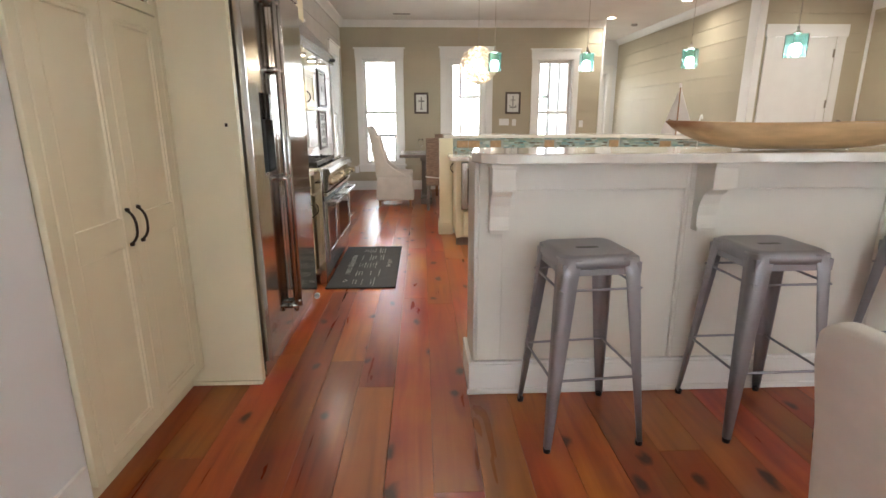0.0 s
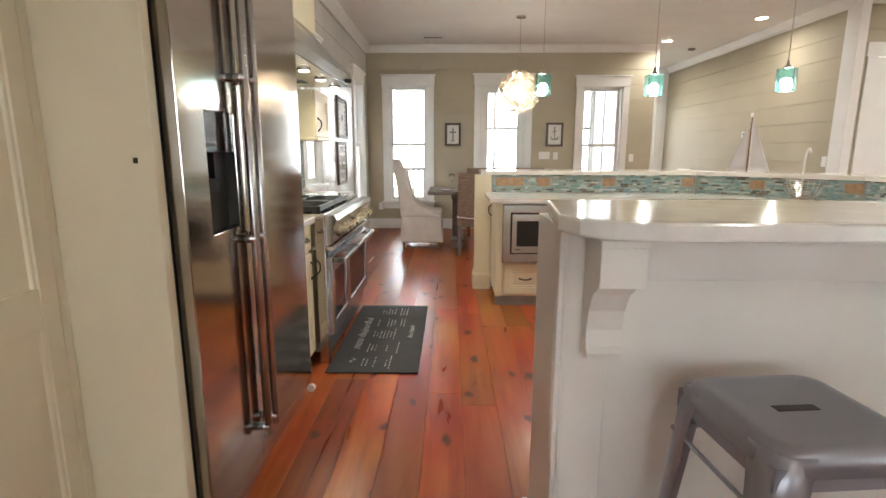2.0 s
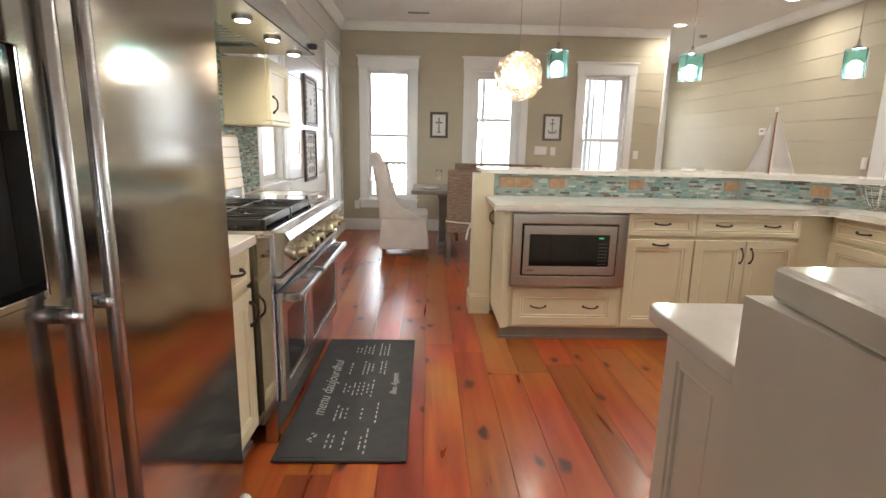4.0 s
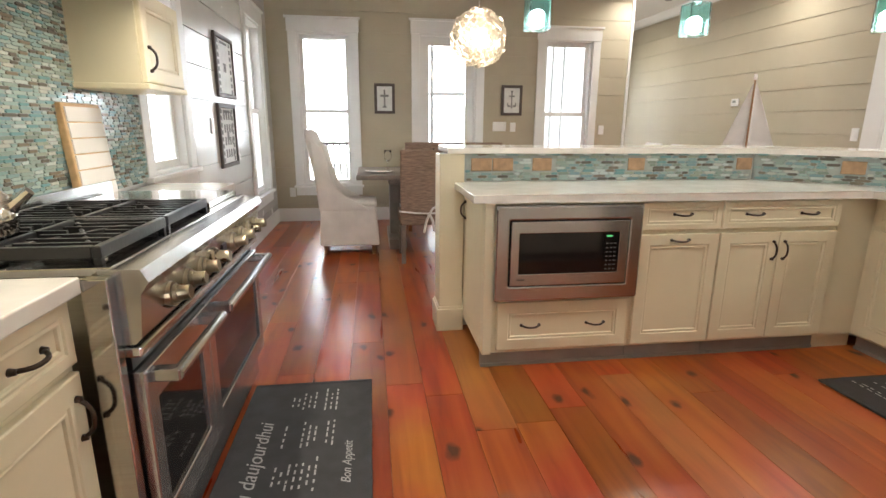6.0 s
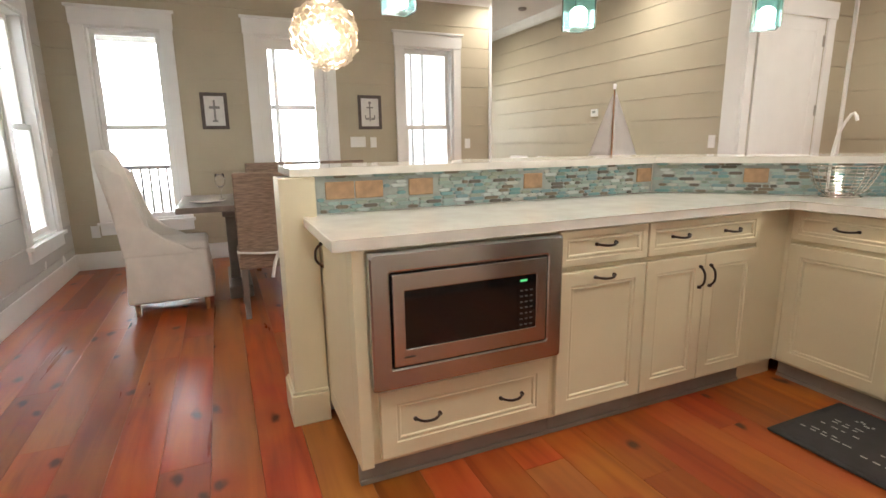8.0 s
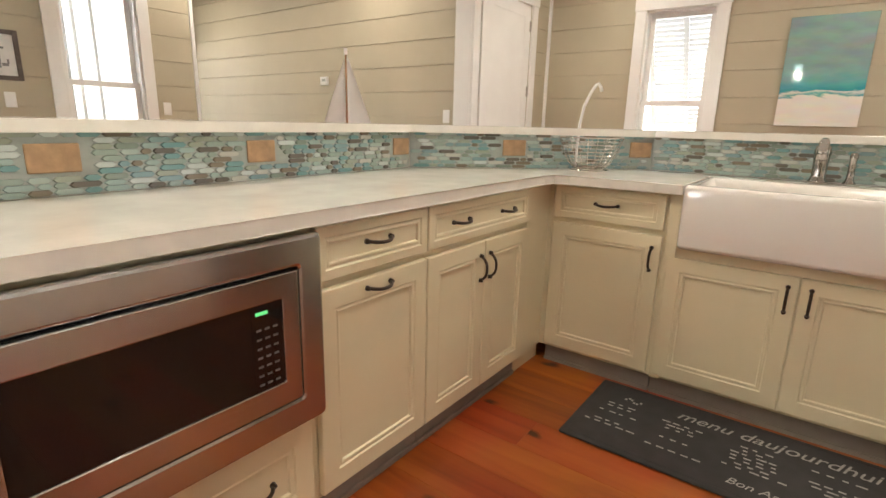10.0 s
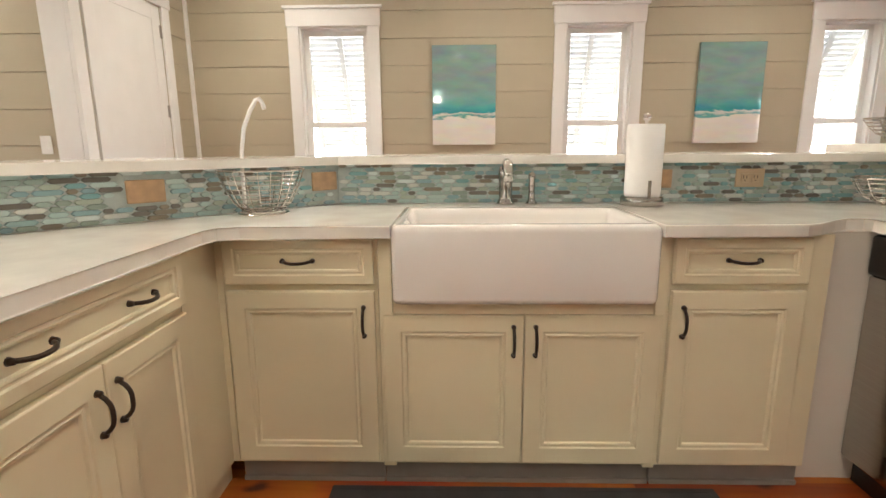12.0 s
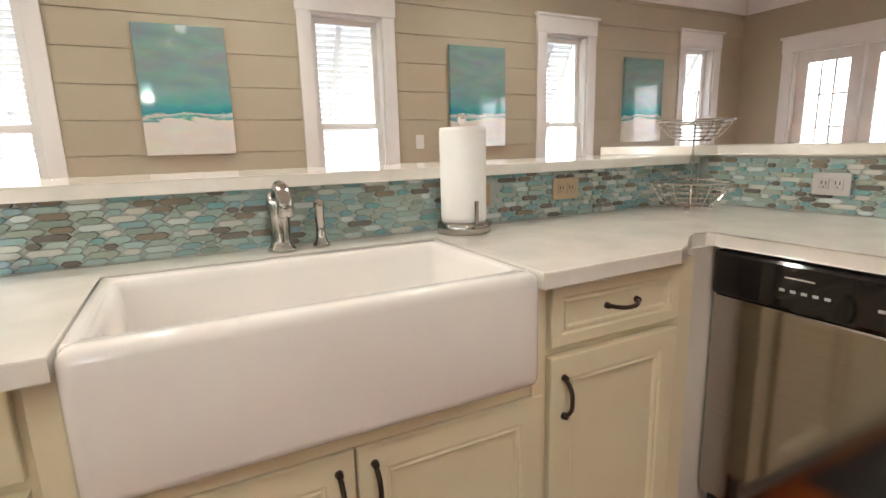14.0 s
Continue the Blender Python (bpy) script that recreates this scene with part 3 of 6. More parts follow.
# knee walls behind the worktop, the raised ledges and the bar
BAR, LEDGE = 1.15, 1.112
solid("knee_wall", prism(bmesh.new(), [(0.60, 6.28), (2.623, 6.28), (3.495, 5.404), (3.495, 2.965), (0.66, 2.965), (0.66, 2.725), (3.62, 2.725), (3.62, 5.455), (2.675, 6.41), (0.60, 6.41)], 0, LEDGE - 0.036), PANEL, "off-white knee wall carrying the raised ledge", "wall", kind="structure")
solid("ledge", prism(bmesh.new(), [(0.635, 6.245), (2.61, 6.245), (3.46, 5.39), (3.46, 3.075), (3.94, 3.075), (3.94, 5.58), (2.84, 6.70), (0.66, 6.70), (0.635, 6.67)], LEDGE - 0.035, LEDGE, 0.004), QUARTZ, "white quartz raised ledge on the knee wall", "ledge")
bar = thing("breakfast_bar", "off-white panelled breakfast bar with white quartz top", "bar", (0, 2.725, 0), 0)
part("bar_top", prism(bmesh.new(), [(0.64, 0.262), (0.60, -0.08), (0.63, -0.16), (0.69, -0.205), (0.78, -0.225), (3.96, -0.225), (3.96, 0.349), (3.44, 0.349), (3.40, 0.262)], BAR - 0.04, BAR, 0.006), QUARTZ, bar, "white polished quartz top")
solid("bar_riser", boxes((0.665, 2.735, LEDGE - 0.036, 3.60, 2.96, BAR - 0.041)), PANEL, "off-white riser under the bar top", "trim", kind="structure")
post = thing("end_post", "cream square end post with a base moulding", "post", (0.585, 6.21, 0), 0)
part("shaft", boxes((0, 0, 0.15, 0.145, 0.20, LEDGE - 0.036), bevel=0.003), CREAM, post)
part("base", boxes((-0.016, -0.016, 0, 0.148, 0.216, 0.14), (-0.008, -0.008, 0.14, 0.147, 0.208, 0.155), bevel=0.004), CREAM, post)

# bar front with panelling, corbels and baseboard
bf = bar
part("panel", boxes((0.62, -0.002, 0, 4.0, 0.0, BAR - 0.041), (0.62, 0.0, 0, 0.655, 0.28, BAR - 0.041)), PANEL, bf)
for x in (0.62, 1.56, 2.50, 3.44):
    part("stile", boxes((x, -0.02, 0.17, x + 0.13, -0.002, BAR - 0.041), (x + 0.012, -0.028, 0.17, x + 0.022, -0.02, BAR - 0.05), bevel=0.003), PANEL, bf)
part("top_rail", boxes((0.62, -0.018, 0.98, 4.0, -0.003, BAR - 0.042), bevel=0.003), PANEL, bf)
part("baseboard", boxes((0.60, -0.032, 0, 4.0, -0.003, 0.151), (0.605, -0.026, 0.149, 4.0, -0.003, 0.165), bevel=0.003), TRIM, bf)
part("shoe_moulding", boxes((0.592, -0.04, 0, 4.0, -0.033, 0.03), bevel=0.003), TRIM, bf)
part("end_baseboard", boxes((0.60, -0.003, 0, 0.619, 0.30, 0.15), bevel=0.003), TRIM, bf)
for x in (0.682, 1.60, 2.52, 3.44):
    prof = [(0, 0.80), (0.052, 0.80), (0.055, 0.815), (0.045, 0.83), (0.042, 0.87), (0.052, 0.92), (0.078, 0.965), (0.115, 0.99), (0.118, BAR - 0.062), (0, BAR - 0.062)]
    bm = bmesh.new()
    lo = [bm.verts.new((x, -0.021 - d, z)) for d, z in prof]
    hi = [bm.verts.new((x + 0.085, -0.021 - d, z)) for d, z in prof]
    bm.faces.new(lo), bm.faces.new(hi[::-1])
    for i in range(len(prof)):
        bm.faces.new((lo[i], hi[i], hi[(i + 1) % len(prof)], lo[(i + 1) % len(prof)]))
    box(bm, x - 0.008, -0.175, BAR - 0.15, x + 0.093, -0.1385, BAR - 0.0605, 0.003)
    box(bm, x - 0.014, -0.19, BAR - 0.06, x + 0.099, -0.021, BAR - 0.042, 0.003)
    bmesh.ops.recalc_face_normals(bm, faces=bm.faces)
    part("corbel", bm, PANEL, bf, "off-white scrolled corbel")

# ---- west run: pantry, refrigerator, range ----
pantry = thing("pantry_cabinet", "tall cream pantry cabinet with two panelled doors", "cabinet", (-0.70, 2.01, 0), 90)
part("body", boxes((0, 0.022, 0.095, 0.83, 0.4, 1.735), (0, 0.022, 1.735, 0.04, 0.4, 2.3), (0.79, 0.022, 1.735, 0.83, 0.4, 2.3), (0, 0.38, 1.735, 0.83, 0.4, 2.3), (0, 0.022, 2.28, 0.83, 0.4, 2.7), bevel=0.002), CREAM, pantry)
for x0, x1 in ((-0.02, 0.025), (0.80, 0.83)):
    part("stile", boxes((x0, 0, 0.095, x1, 0.022, 2.7), bevel=0.002), CREAM, pantry)
for z0, z1 in ((0.095, 0.10), (1.70, 1.74), (2.28, 2.7)):
    part("rail", boxes((0.025, 0.001, z0, 0.80, 0.022, z1), bevel=0.002), CREAM, pantry)
part("cubby_lining", boxes((0.04, 0.03, 1.737, 0.79, 0.379, 1.745), (0.04, 0.37, 1.746, 0.79, 0.379, 2.27), (0.78, 0.03, 1.746, 0.789, 0.37, 2.27)), WOODBROWN, pantry, "brown wood lining of the open cubby")
for i, (a, b) in enumerate(((0.027, 0.412), (0.416, 0.798))):
    bm = shaker(a, 0.103, b, 1.695, y=-0.002)
    box(bm, a + 0.06, -0.002, 0.83, b - 0.06, 0.016, 0.94, 0.003)
    d = part("door", bm, CREAM, pantry)
    pull(d, 0.38 if i == 0 else 0.455, -0.002, 0.90, True, 0.13)
part("toe_kick", boxes((0, 0.06, 0, 0.83, 0.085, 0.094)), CREAM, pantry)
for i, x in enumerate((0.42, 0.53, 0.64)):
    g = solid("drinking_glass", lathe(bmesh.new(), [(0.022, 0), (0.03, 0.005), (0.034, 0.10), (0.033, 0.10), (0.028, 0.008), (0.01, 0.007)], 16, (-0.81, 2.01 + x, 1.7455)), CLEARGLASS, "clear drinking glass in the open cubby", "glass", "glasses in the cubby", smooth=True)
fs = thing("refrigerator_surround", "tall cream panel beside the refrigerator", "panel", (0, 0, 0))
part("side_panel", boxes((-1.0, 2.843, 0.0, -0.42, 2.885, 2.7), bevel=0.003), CREAM, fs)
part("base_strip", boxes((-0.785, 2.831, 0, -0.42, 2.842, 0.02), bevel=0.002), CREAM, fs)
part("scratch", boxes((-0.475, 2.8415, 1.255, -0.463, 2.8425, 1.27)), BRONZE, fs)
part("far_panel", boxes((-1.0, 4.034, 0, -0.46, 4.056, 2.7)), CREAM, fs)
part("upper_cabinet", boxes((-1.0, 2.886, 2.16, -0.46, 4.033, 2.7), bevel=0.003), CREAM, fs)

fr = thing("refrigerator", "stainless steel side-by-side refrigerator with water dispenser", "refrigerator", (-0.40, 2.89, 0), 90)
part("body", boxes((0.004, 0.03, 0.03, 1.14, 0.58, 2.15)), BLACK, fr)
split = 0.43
d1 = part("freezer_door", ring_box(bmesh.new(), (0.015, 0.09, split - 0.004, 1.975), (0.165, 1.02, 0.375, 1.41), -0.02, 0.03, 0.003), STEEL, fr)
disp = part("dispenser", boxes((0.165, -0.012, 1.285, 0.375, 0.02, 1.41)), BLACKGLASS, d1, "black ice and water dispenser")
part("recess", boxes((0.165, 0.022, 1.02, 0.375, 0.029, 1.285), (0.25, 0.0, 1.20, 0.29, 0.022, 1.284), bevel=0.002), BLACKMATT, d1, "matt black dispenser recess")
part("tray", boxes((0.168, -0.022, 1.015, 0.372, 0.02, 1.03), bevel=0.002), STEEL, d1)
part("fridge_door", boxes((split + 0.004, -0.02, 0.09, 1.135, 0.03, 1.975), bevel=0.004), STEEL, fr)
part("grille", boxes((0.015, -0.018, 1.99, 1.135, 0.03, 2.15), (1.0, -0.022, 2.04, 1.07, -0.018, 2.06), bevel=0.003), STEELH, fr)
part("kick_plate", boxes((0.02, 0.02, 0.0, 1.13, 0.04, 0.085)), STEEL, fr)
for x, ends in ((split - 0.04, (0.25, 0.98, 1.53, 1.86)), (split + 0.045, (0.25, 0.98, 1.53, 1.86))):
    bm = rod(bmesh.new(), (x, -0.06, 0.22), (x, -0.06, 1.93), 0.014, seg=14)
    for z in ends:
        rod(bm, (x, -0.018, z), (x, -0.068, z), 0.016, seg=12)
    part("handle", bm, STEELH, fr, "long tubular steel handle", smooth=True)
part("roller", rod(bmesh.new(), (1.11, -0.02, 0.05), (1.135, -0.02, 0.05), 0.02), PAPER, fr)

cabinet("cream narrow base cabinet between refrigerator and range", (-0.46, 4.058, 0), 90, 0.378, [("drawer", 0.012, D0, 0.366, D1, [(0.21, 0.80, False)]), ("door", 0.012, B0, 0.366, B1, [(0.335, 0.60, True)])], depth=0.54)
solid("worktop", boxes((-1.0, 4.058, 0.876, -0.435, 4.436, 0.915), bevel=0.004), QUARTZ, "short white quartz worktop beside the range", "worktop")
cabinet("cream base cabinet past the range", (-0.60, 5.76, 0), 90, 0.52, [("door", 0.012, B0, 0.508, 0.868, [(0.06, 0.75, True)])], depth=0.40)
solid("worktop", boxes((-1.0, 5.745, 0.876, -0.57, 6.30, 0.915), bevel=0.004), QUARTZ, "white quartz worktop past the range", "worktop")

# range: local x to the right (north), front towards -y
rg = thing("range", "wide stainless steel range with two ovens and gas burners", "range", (-0.39, 4.475, 0), 90)
RW = 1.262
part("body", boxes((0.0, 0.03, 0.06, RW, 0.58, 0.90), bevel=0.003), STEEL, rg)
part("kick_plate", boxes((0.01, 0.0, 0.03, RW - 0.01, 0.03, 0.16), bevel=0.003), STEELH, rg)
bm = bmesh.new()
prof = [(0.03, 0.735), (-0.03, 0.735), (-0.045, 0.75), (-0.055, 0.855), (-0.075, 0.885), (-0.06, 0.915), (0.03, 0.92)]
lo = [bm.verts.new((0.0, d, z)) for d, z in prof]
hi = [bm.verts.new((RW, d, z)) for d, z in prof]
bm.faces.new(lo[::-1]), bm.faces.new(hi)
for i in range(len(prof)):
    bm.faces.new((lo[i], lo[(i + 1) % len(prof)], hi[(i + 1) % len(prof)], hi[i]))
bmesh.ops.recalc_face_normals(bm, faces=bm.faces)
cp = part("control_panel", bm, STEELH, rg, "sloped steel control panel")
for x in (0.17, 0.30, 0.43, 0.56, 0.80, 0.92, 1.04, 1.16):
    part("bezel", rod(bmesh.new(), (x, -0.045, 0.80), (x, -0.064, 0.802), 0.036, 0.033, 20), BRASS, cp, "brass bezel ring", smooth=False)
    k = part("knob", rod(rod(bmesh.new(), (x, -0.065, 0.802), (x, -0.075, 0.803), 0.026, 0.024, 18), (x, -0.075, 0.803), (x, -0.105, 0.806), 0.021, 0.019, 16), BRASS, cp, "round warm metal knob", smooth=False)
part("display", boxes((0.655, -0.056, 0.785, 0.705, -0.046, 0.82), bevel=0.003), BLACK, cp)
part("trim_strip", boxes((0.0, -0.04, 0.70, RW, 0.03, 0.728), bevel=0.006), CHROME, rg)
# black strip put in for the shade between trim and oven doors
part("gap_shade_strip", boxes((0.01, -0.01, 0.665, RW - 0.01, 0.03, 0.698)), BLACK, rg)
for a, b in ((0.01, 0.475), (0.485, RW - 0.01)):
    f = 0.06
    dr = part("oven_door", ring_box(bmesh.new(), (a, 0.17, b, 0.66), (a + f, 0.25, b - f, 0.56), -0.035, 0.03, 0.004), STEELH, rg, "steel oven door with dark glass")
    part("window", boxes((a + f - 0.004, -0.026, 0.246, b - f + 0.004, -0.02, 0.564)), BLACKGLASS, dr)
    bm = rod(bmesh.new(), (a + 0.03, -0.095, 0.635), (b - 0.03, -0.095, 0.635), 0.016, seg=14)
    for x in (a + 0.045, b - 0.045):
        box(bm, x - 0.018, -0.105, 0.615, x + 0.018, -0.034, 0.65, 0.006)
    part("handle", bm, STEELH, dr, "thick steel bar handle")
part("cooktop", boxes((0.005, 0.0, 0.90, RW - 0.005, 0.56, 0.922), bevel=0.004), CHROME, rg)
part("griddle", boxes((0.84, 0.03, 0.923, RW - 0.03, 0.53, 0.945), bevel=0.004), CHROME, rg, "polished steel griddle cover")
part("back_guard", boxes((0.0, 0.56, 0.90, RW, 0.58, 0.99), bevel=0.003), STEELH, rg)
for i in range(2):
    x0 = 0.03 + i * 0.40
    bm = boxes((x0, 0.03, 0.935, x0 + 0.385, 0.05, 0.965), (x0, 0.51, 0.935, x0 + 0.385, 0.53, 0.965), (x0, 0.05, 0.935, x0 + 0.02, 0.51, 0.965), (x0 + 0.365, 0.05, 0.935, x0 + 0.385, 0.51, 0.965), (x0 + 0.02, 0.27, 0.945, x0 + 0.365, 0.288, 0.965), bevel=0.003)
    for k in range(7):
        gx = x0 + 0.045 + k * 0.05
        for ya, yb in ((0.05, 0.235), (0.315, 0.51)) if k != 3 else ((0.05, 0.11), (0.20, 0.36), (0.45, 0.51)):
            box(bm, gx - 0.005, ya, 0.948, gx + 0.005, yb, 0.966)
    for cx, cy in ((x0 + 0.19, 0.16), (x0 + 0.19, 0.40)):
        rod(bm, (cx - 0.15, cy - 0.09, 0.957), (cx + 0.15, cy + 0.09, 0.957), 0.006, seg=6)
        rod(bm, (cx - 0.15, cy + 0.09, 0.957), (cx + 0.15, cy - 0.09, 0.957), 0.006, seg=6)
        rod(bm, (cx, cy, 0.922), (cx, cy, 0.945), 0.045, 0.04, 16)
    for sx in (x0 + 0.01, x0 + 0.375):
        for sy in (0.04, 0.52):
            box(bm, sx - 0.008, sy - 0.008, 0.92, sx + 0.008, sy + 0.008, 0.94)
    part("grate", bm, BLACK, rg, "black cast iron grate")

part("side_strip", boxes((-0.035, -0.005, 0.0, -0.003, 0.05, 0.905), bevel=0.003), STEEL, rg, "steel strip beside the oven")

# hood and its cream casing
hd = thing("range_hood", "stainless steel range hood with lit lamps and baffles", "range hood", (0, 0, 0))
HX, H0, HY0, HY1 = -0.435, 1.78, 4.16, 5.62
bm = bmesh.new()
prof = [(WX + 0.02, H0 + 0.02), (HX, H0), (HX, H0 + 0.075), (-0.70, 2.16), (WX + 0.02, 2.16)]
lo = [bm.verts.new((x, HY0, z)) for x, z in prof]
hi = [bm.verts.new((x, HY1, z)) for x, z in prof]
bm.faces.new(lo), bm.faces.new(hi[::-1])
for i in range(1, len(prof)):
    j = (i + 1) % len(prof)
    bm.faces.new((lo[i], hi[i], hi[j], lo[j]))
bmesh.ops.recalc_face_normals(bm, faces=bm.faces)
part("canopy", bm, STEELH, hd)
part("rim", boxes((-0.68, HY0 + 0.01, H0 - 0.004, HX - 0.004, HY1 - 0.01, H0 + 0.012), (WX + 0.03, HY0 + 0.01, H0 - 0.004, -0.68, HY0 + 0.06, H0 + 0.012), (WX + 0.03, HY1 - 0.25, H0 - 0.004, -0.68, HY1 - 0.01, H0 + 0.012), (WX + 0.03, HY0 + 0.06, H0 + 0.05, -0.68, HY1 - 0.25, H0 + 0.06)), STEELH, hd)
for i in range(18):
    y = HY0 + 0.08 + i * 0.066
    part("baffle", boxes((WX + 0.04, y, H0 + 0.012, -0.685, y + 0.036, H0 + 0.04), bevel=0.006), STEELH, hd)
for y in (4.30, 4.71, 5.12, 5.53):
    l = part("lamp_rim", lathe(bmesh.new(), [(0.042, 0), (0.042, 0.012), (0.03, 0.012), (0.03, 0.0)], 18, (-0.535, y, H0 - 0.016)), CHROME, hd)
    part("lamp_lens", rod(bmesh.new(), (-0.535, y, H0 - 0.0185), (-0.535, y, H0 - 0.0165), 0.03, seg=16), LAMPGLOW, l)
part("switch_knob", rod(bmesh.new(), (HX, 5.54, H0 + 0.035), (HX + 0.03, 5.54, H0 + 0.035), 0.018, 0.015, 14), BLACK, hd)
hc = thing("hood_casing", "cream painted hood casing with crown moulding", "cabinet", (0, 0, 0))
part("body", boxes((WX + 0.013, 4.16, 2.162, -0.69, 5.64, 2.74), bevel=0.003), CREAM, hc)
bm = bmesh.new()
crown(bm, (-0.69, 4.14), (-0.69, 5.66), (1, 0), 2.84)
crown(bm, (WX, 5.64), (-0.62, 5.64), (0, 1), 2.84)
box(bm, WX + 0.013, 4.16, 2.741, -0.69, 5.64, 2.84)
bmesh.ops.recalc_face_normals(bm, faces=bm.faces)
part("crown", bm, TRIM, hc)
uc = cabinet("cream wall cabinet with one door", (-0.72, 5.66, 0), 90, 0.45, [("door", 0.01, 1.405, 0.44, 1.765, [(0.05, 1.50, True)])], depth=0.288, z0=1.40, z1=1.77, name="wall_cabinet", toe=False)
part("light_rail", boxes((-0.012, -0.012, 1.375, 0.442, 0.285, 1.399), bevel=0.005), CREAM, uc)

# kettle on the range
kt = thing("kettle", "polished steel kettle with a black handle", "kettle", (-0.755, 4.61, 0.9665))
part("body", lathe(bmesh.new(), [(0.07, 0), (0.095, 0.01), (0.10, 0.05), (0.085, 0.10), (0.05, 0.13), (0.03, 0.14)], 24), CHROME, kt, smooth=True)
part("lid", lathe(bmesh.new(), [(0.045, 0.132), (0.03, 0.146), (0.012, 0.15), (0.014, 0.168), (0.004, 0.172)], 20), BLACK, kt, smooth=True)
part("handle", tube(bmesh.new(), [(0, 0.08 * math.cos(math.pi * i / 10), 0.12 + 0.12 * math.sin(math.pi * i / 10)) for i in range(11)], 0.009), BLACK, kt, "black arched handle", smooth=True)
part("spout", rod(bmesh.new(), (0.06, 0.02, 0.05), (0.13, 0.03, 0.11), 0.022, 0.012), CHROME, kt)

# ---- sink, tap and things on the worktop ----
sk = thing("apron_sink", "white fireclay apron-front sink", "sink", (0, 0, 0))
bm = bmesh.new()
T = 0.918
ox0, ox1, oy0, oy1 = 2.853, SX1 - 0.001, SYA, SYB
rim = [(0.0, 0.70), (0.0, T - 0.010), (0.006, T - 0.004), (0.026, T - 0.004), (0.034, T - 0.010), (0.040, T - 0.03), (0.05, 0.75), (0.075, 0.715), (0.12, 0.705)]
old = None
for g, z in rim:
    e = 0.02 if g > 0.01 else 0.0
    ring = [bm.verts.new((x, y, z)) for x, y in ((ox0 + 0.03 + g * 0.8, oy0 + 0.001 + g), (ox1 - g - e, oy0 + 0.001 + g), (ox1 - g - e, oy1 - 0.001 - g), (ox0 + 0.03 + g * 0.8, oy1 - 0.001 - g))]
    if old:
        for k in range(4):
            bm.faces.new((old[k], old[(k + 1) % 4], ring[(k + 1) % 4], ring[k]))
    old = ring
bm.faces.new(old)
bmesh.ops.bevel(bm, geom=[e for e in bm.edges if abs(e.verts[0].co.z - e.verts[1].co.z) > 0.004 and e.verts[0].co.x > 0], offset=0.012, segments=2, affect="EDGES", profile=0.5)
part("basin", bm, PORCELAIN, sk, smooth=True)
ap = boxes((ox0, oy0, 0.664, ox0 + 0.06, oy1, T - 0.003))
bmesh.ops.bevel(ap, geom=ap.edges[:], offset=0.022, segments=4, affect="EDGES", profile=0.5)
part("apron", ap, PORCELAIN, sk, "smooth white apron front", smooth=True)
part("drain", lathe(bmesh.new(), [(0.045, 0), (0.043, 0.004), (0.02, 0.003)], 20, (3.15, 4.69, 0.7055)), STEEL, sk)
tp = thing("tap", "brushed nickel tap with a short hooked spout", "tap", (3.415, 4.705, 0.9155), 180)
part("base", lathe(bmesh.new(), [(0.036, 0), (0.036, 0.008), (0.030, 0.016), (0.026, 0.03), (0.0275, 0.09), (0.031, 0.125), (0.026, 0.15), (0.010, 0.162)], 20), STEEL, tp, smooth=True)
part("spout", tube(bmesh.new(), [(0, 0, 0.10), (0.015, 0, 0.145), (0.045, 0, 0.168), (0.080, 0, 0.162), (0.103, 0, 0.135), (0.11, 0, 0.10)], 0.019, 12), STEEL, tp, smooth=True)
lv = thing("tap_lever", "brushed nickel tap side lever", "tap", (3.415, 4.60, 0.9155))
part("base", lathe(bmesh.new(), [(0.024, 0), (0.022, 0.008), (0.014, 0.02), (0.012, 0.06), (0.014, 0.075), (0.012, 0.10), (0.015, 0.108), (0.013, 0.125), (0.004, 0.13)], 18), STEEL, lv, smooth=True)
th = thing("towel_holder", "steel paper towel holder with a white roll", "paper towel", (3.395, 4.165, 0.9155))
part("base", lathe(bmesh.new(), [(0.082, 0), (0.082, 0.03), (0.076, 0.034), (0.01, 0.034)], 28), STEEL, th, smooth=True)
part("roll", lathe(bmesh.new(), [(0.018, 0.036), (0.067, 0.036), (0.069, 0.05), (0.069, 0.30), (0.067, 0.312), (0.018, 0.312)], 32), PAPER, th, "white paper towel roll", smooth=True)
part("rod", lathe(bmesh.new(), [(0.006, 0.034), (0.006, 0.325), (0.014, 0.33), (0.015, 0.345), (0.008, 0.352)], 14), CHROME, th, smooth=True)
part("arm", boxes((-0.08, -0.006, 0.03, -0.074, 0.006, 0.10), bevel=0.002), STEEL, th)


def wire_bowl(bm, r0, r1, h, z, rings=7, legs=0, wire=0.0018):
    for i in range(rings):
        u = i / (rings - 1)
        r, zz = r0 + (r1 - r0) * u ** 0.6, z + h * u
        pts = [(r * math.cos(2 * math.pi * k / 24), r * math.sin(2 * math.pi * k / 24), zz) for k in range(25)]
        tube(bm, pts, wire * (2 if i in (0, rings - 1) else 1), 5)
    for k in range(legs):
        t = 2 * math.pi * k / legs
        tube(bm, [((r0 + (r1 - r0) * (i / 5) ** 0.6) * math.cos(t), (r0 + (r1 - r0) * (i / 5) ** 0.6) * math.sin(t), z + h * i / 5) for i in range(6)], wire, 5)
    return bm


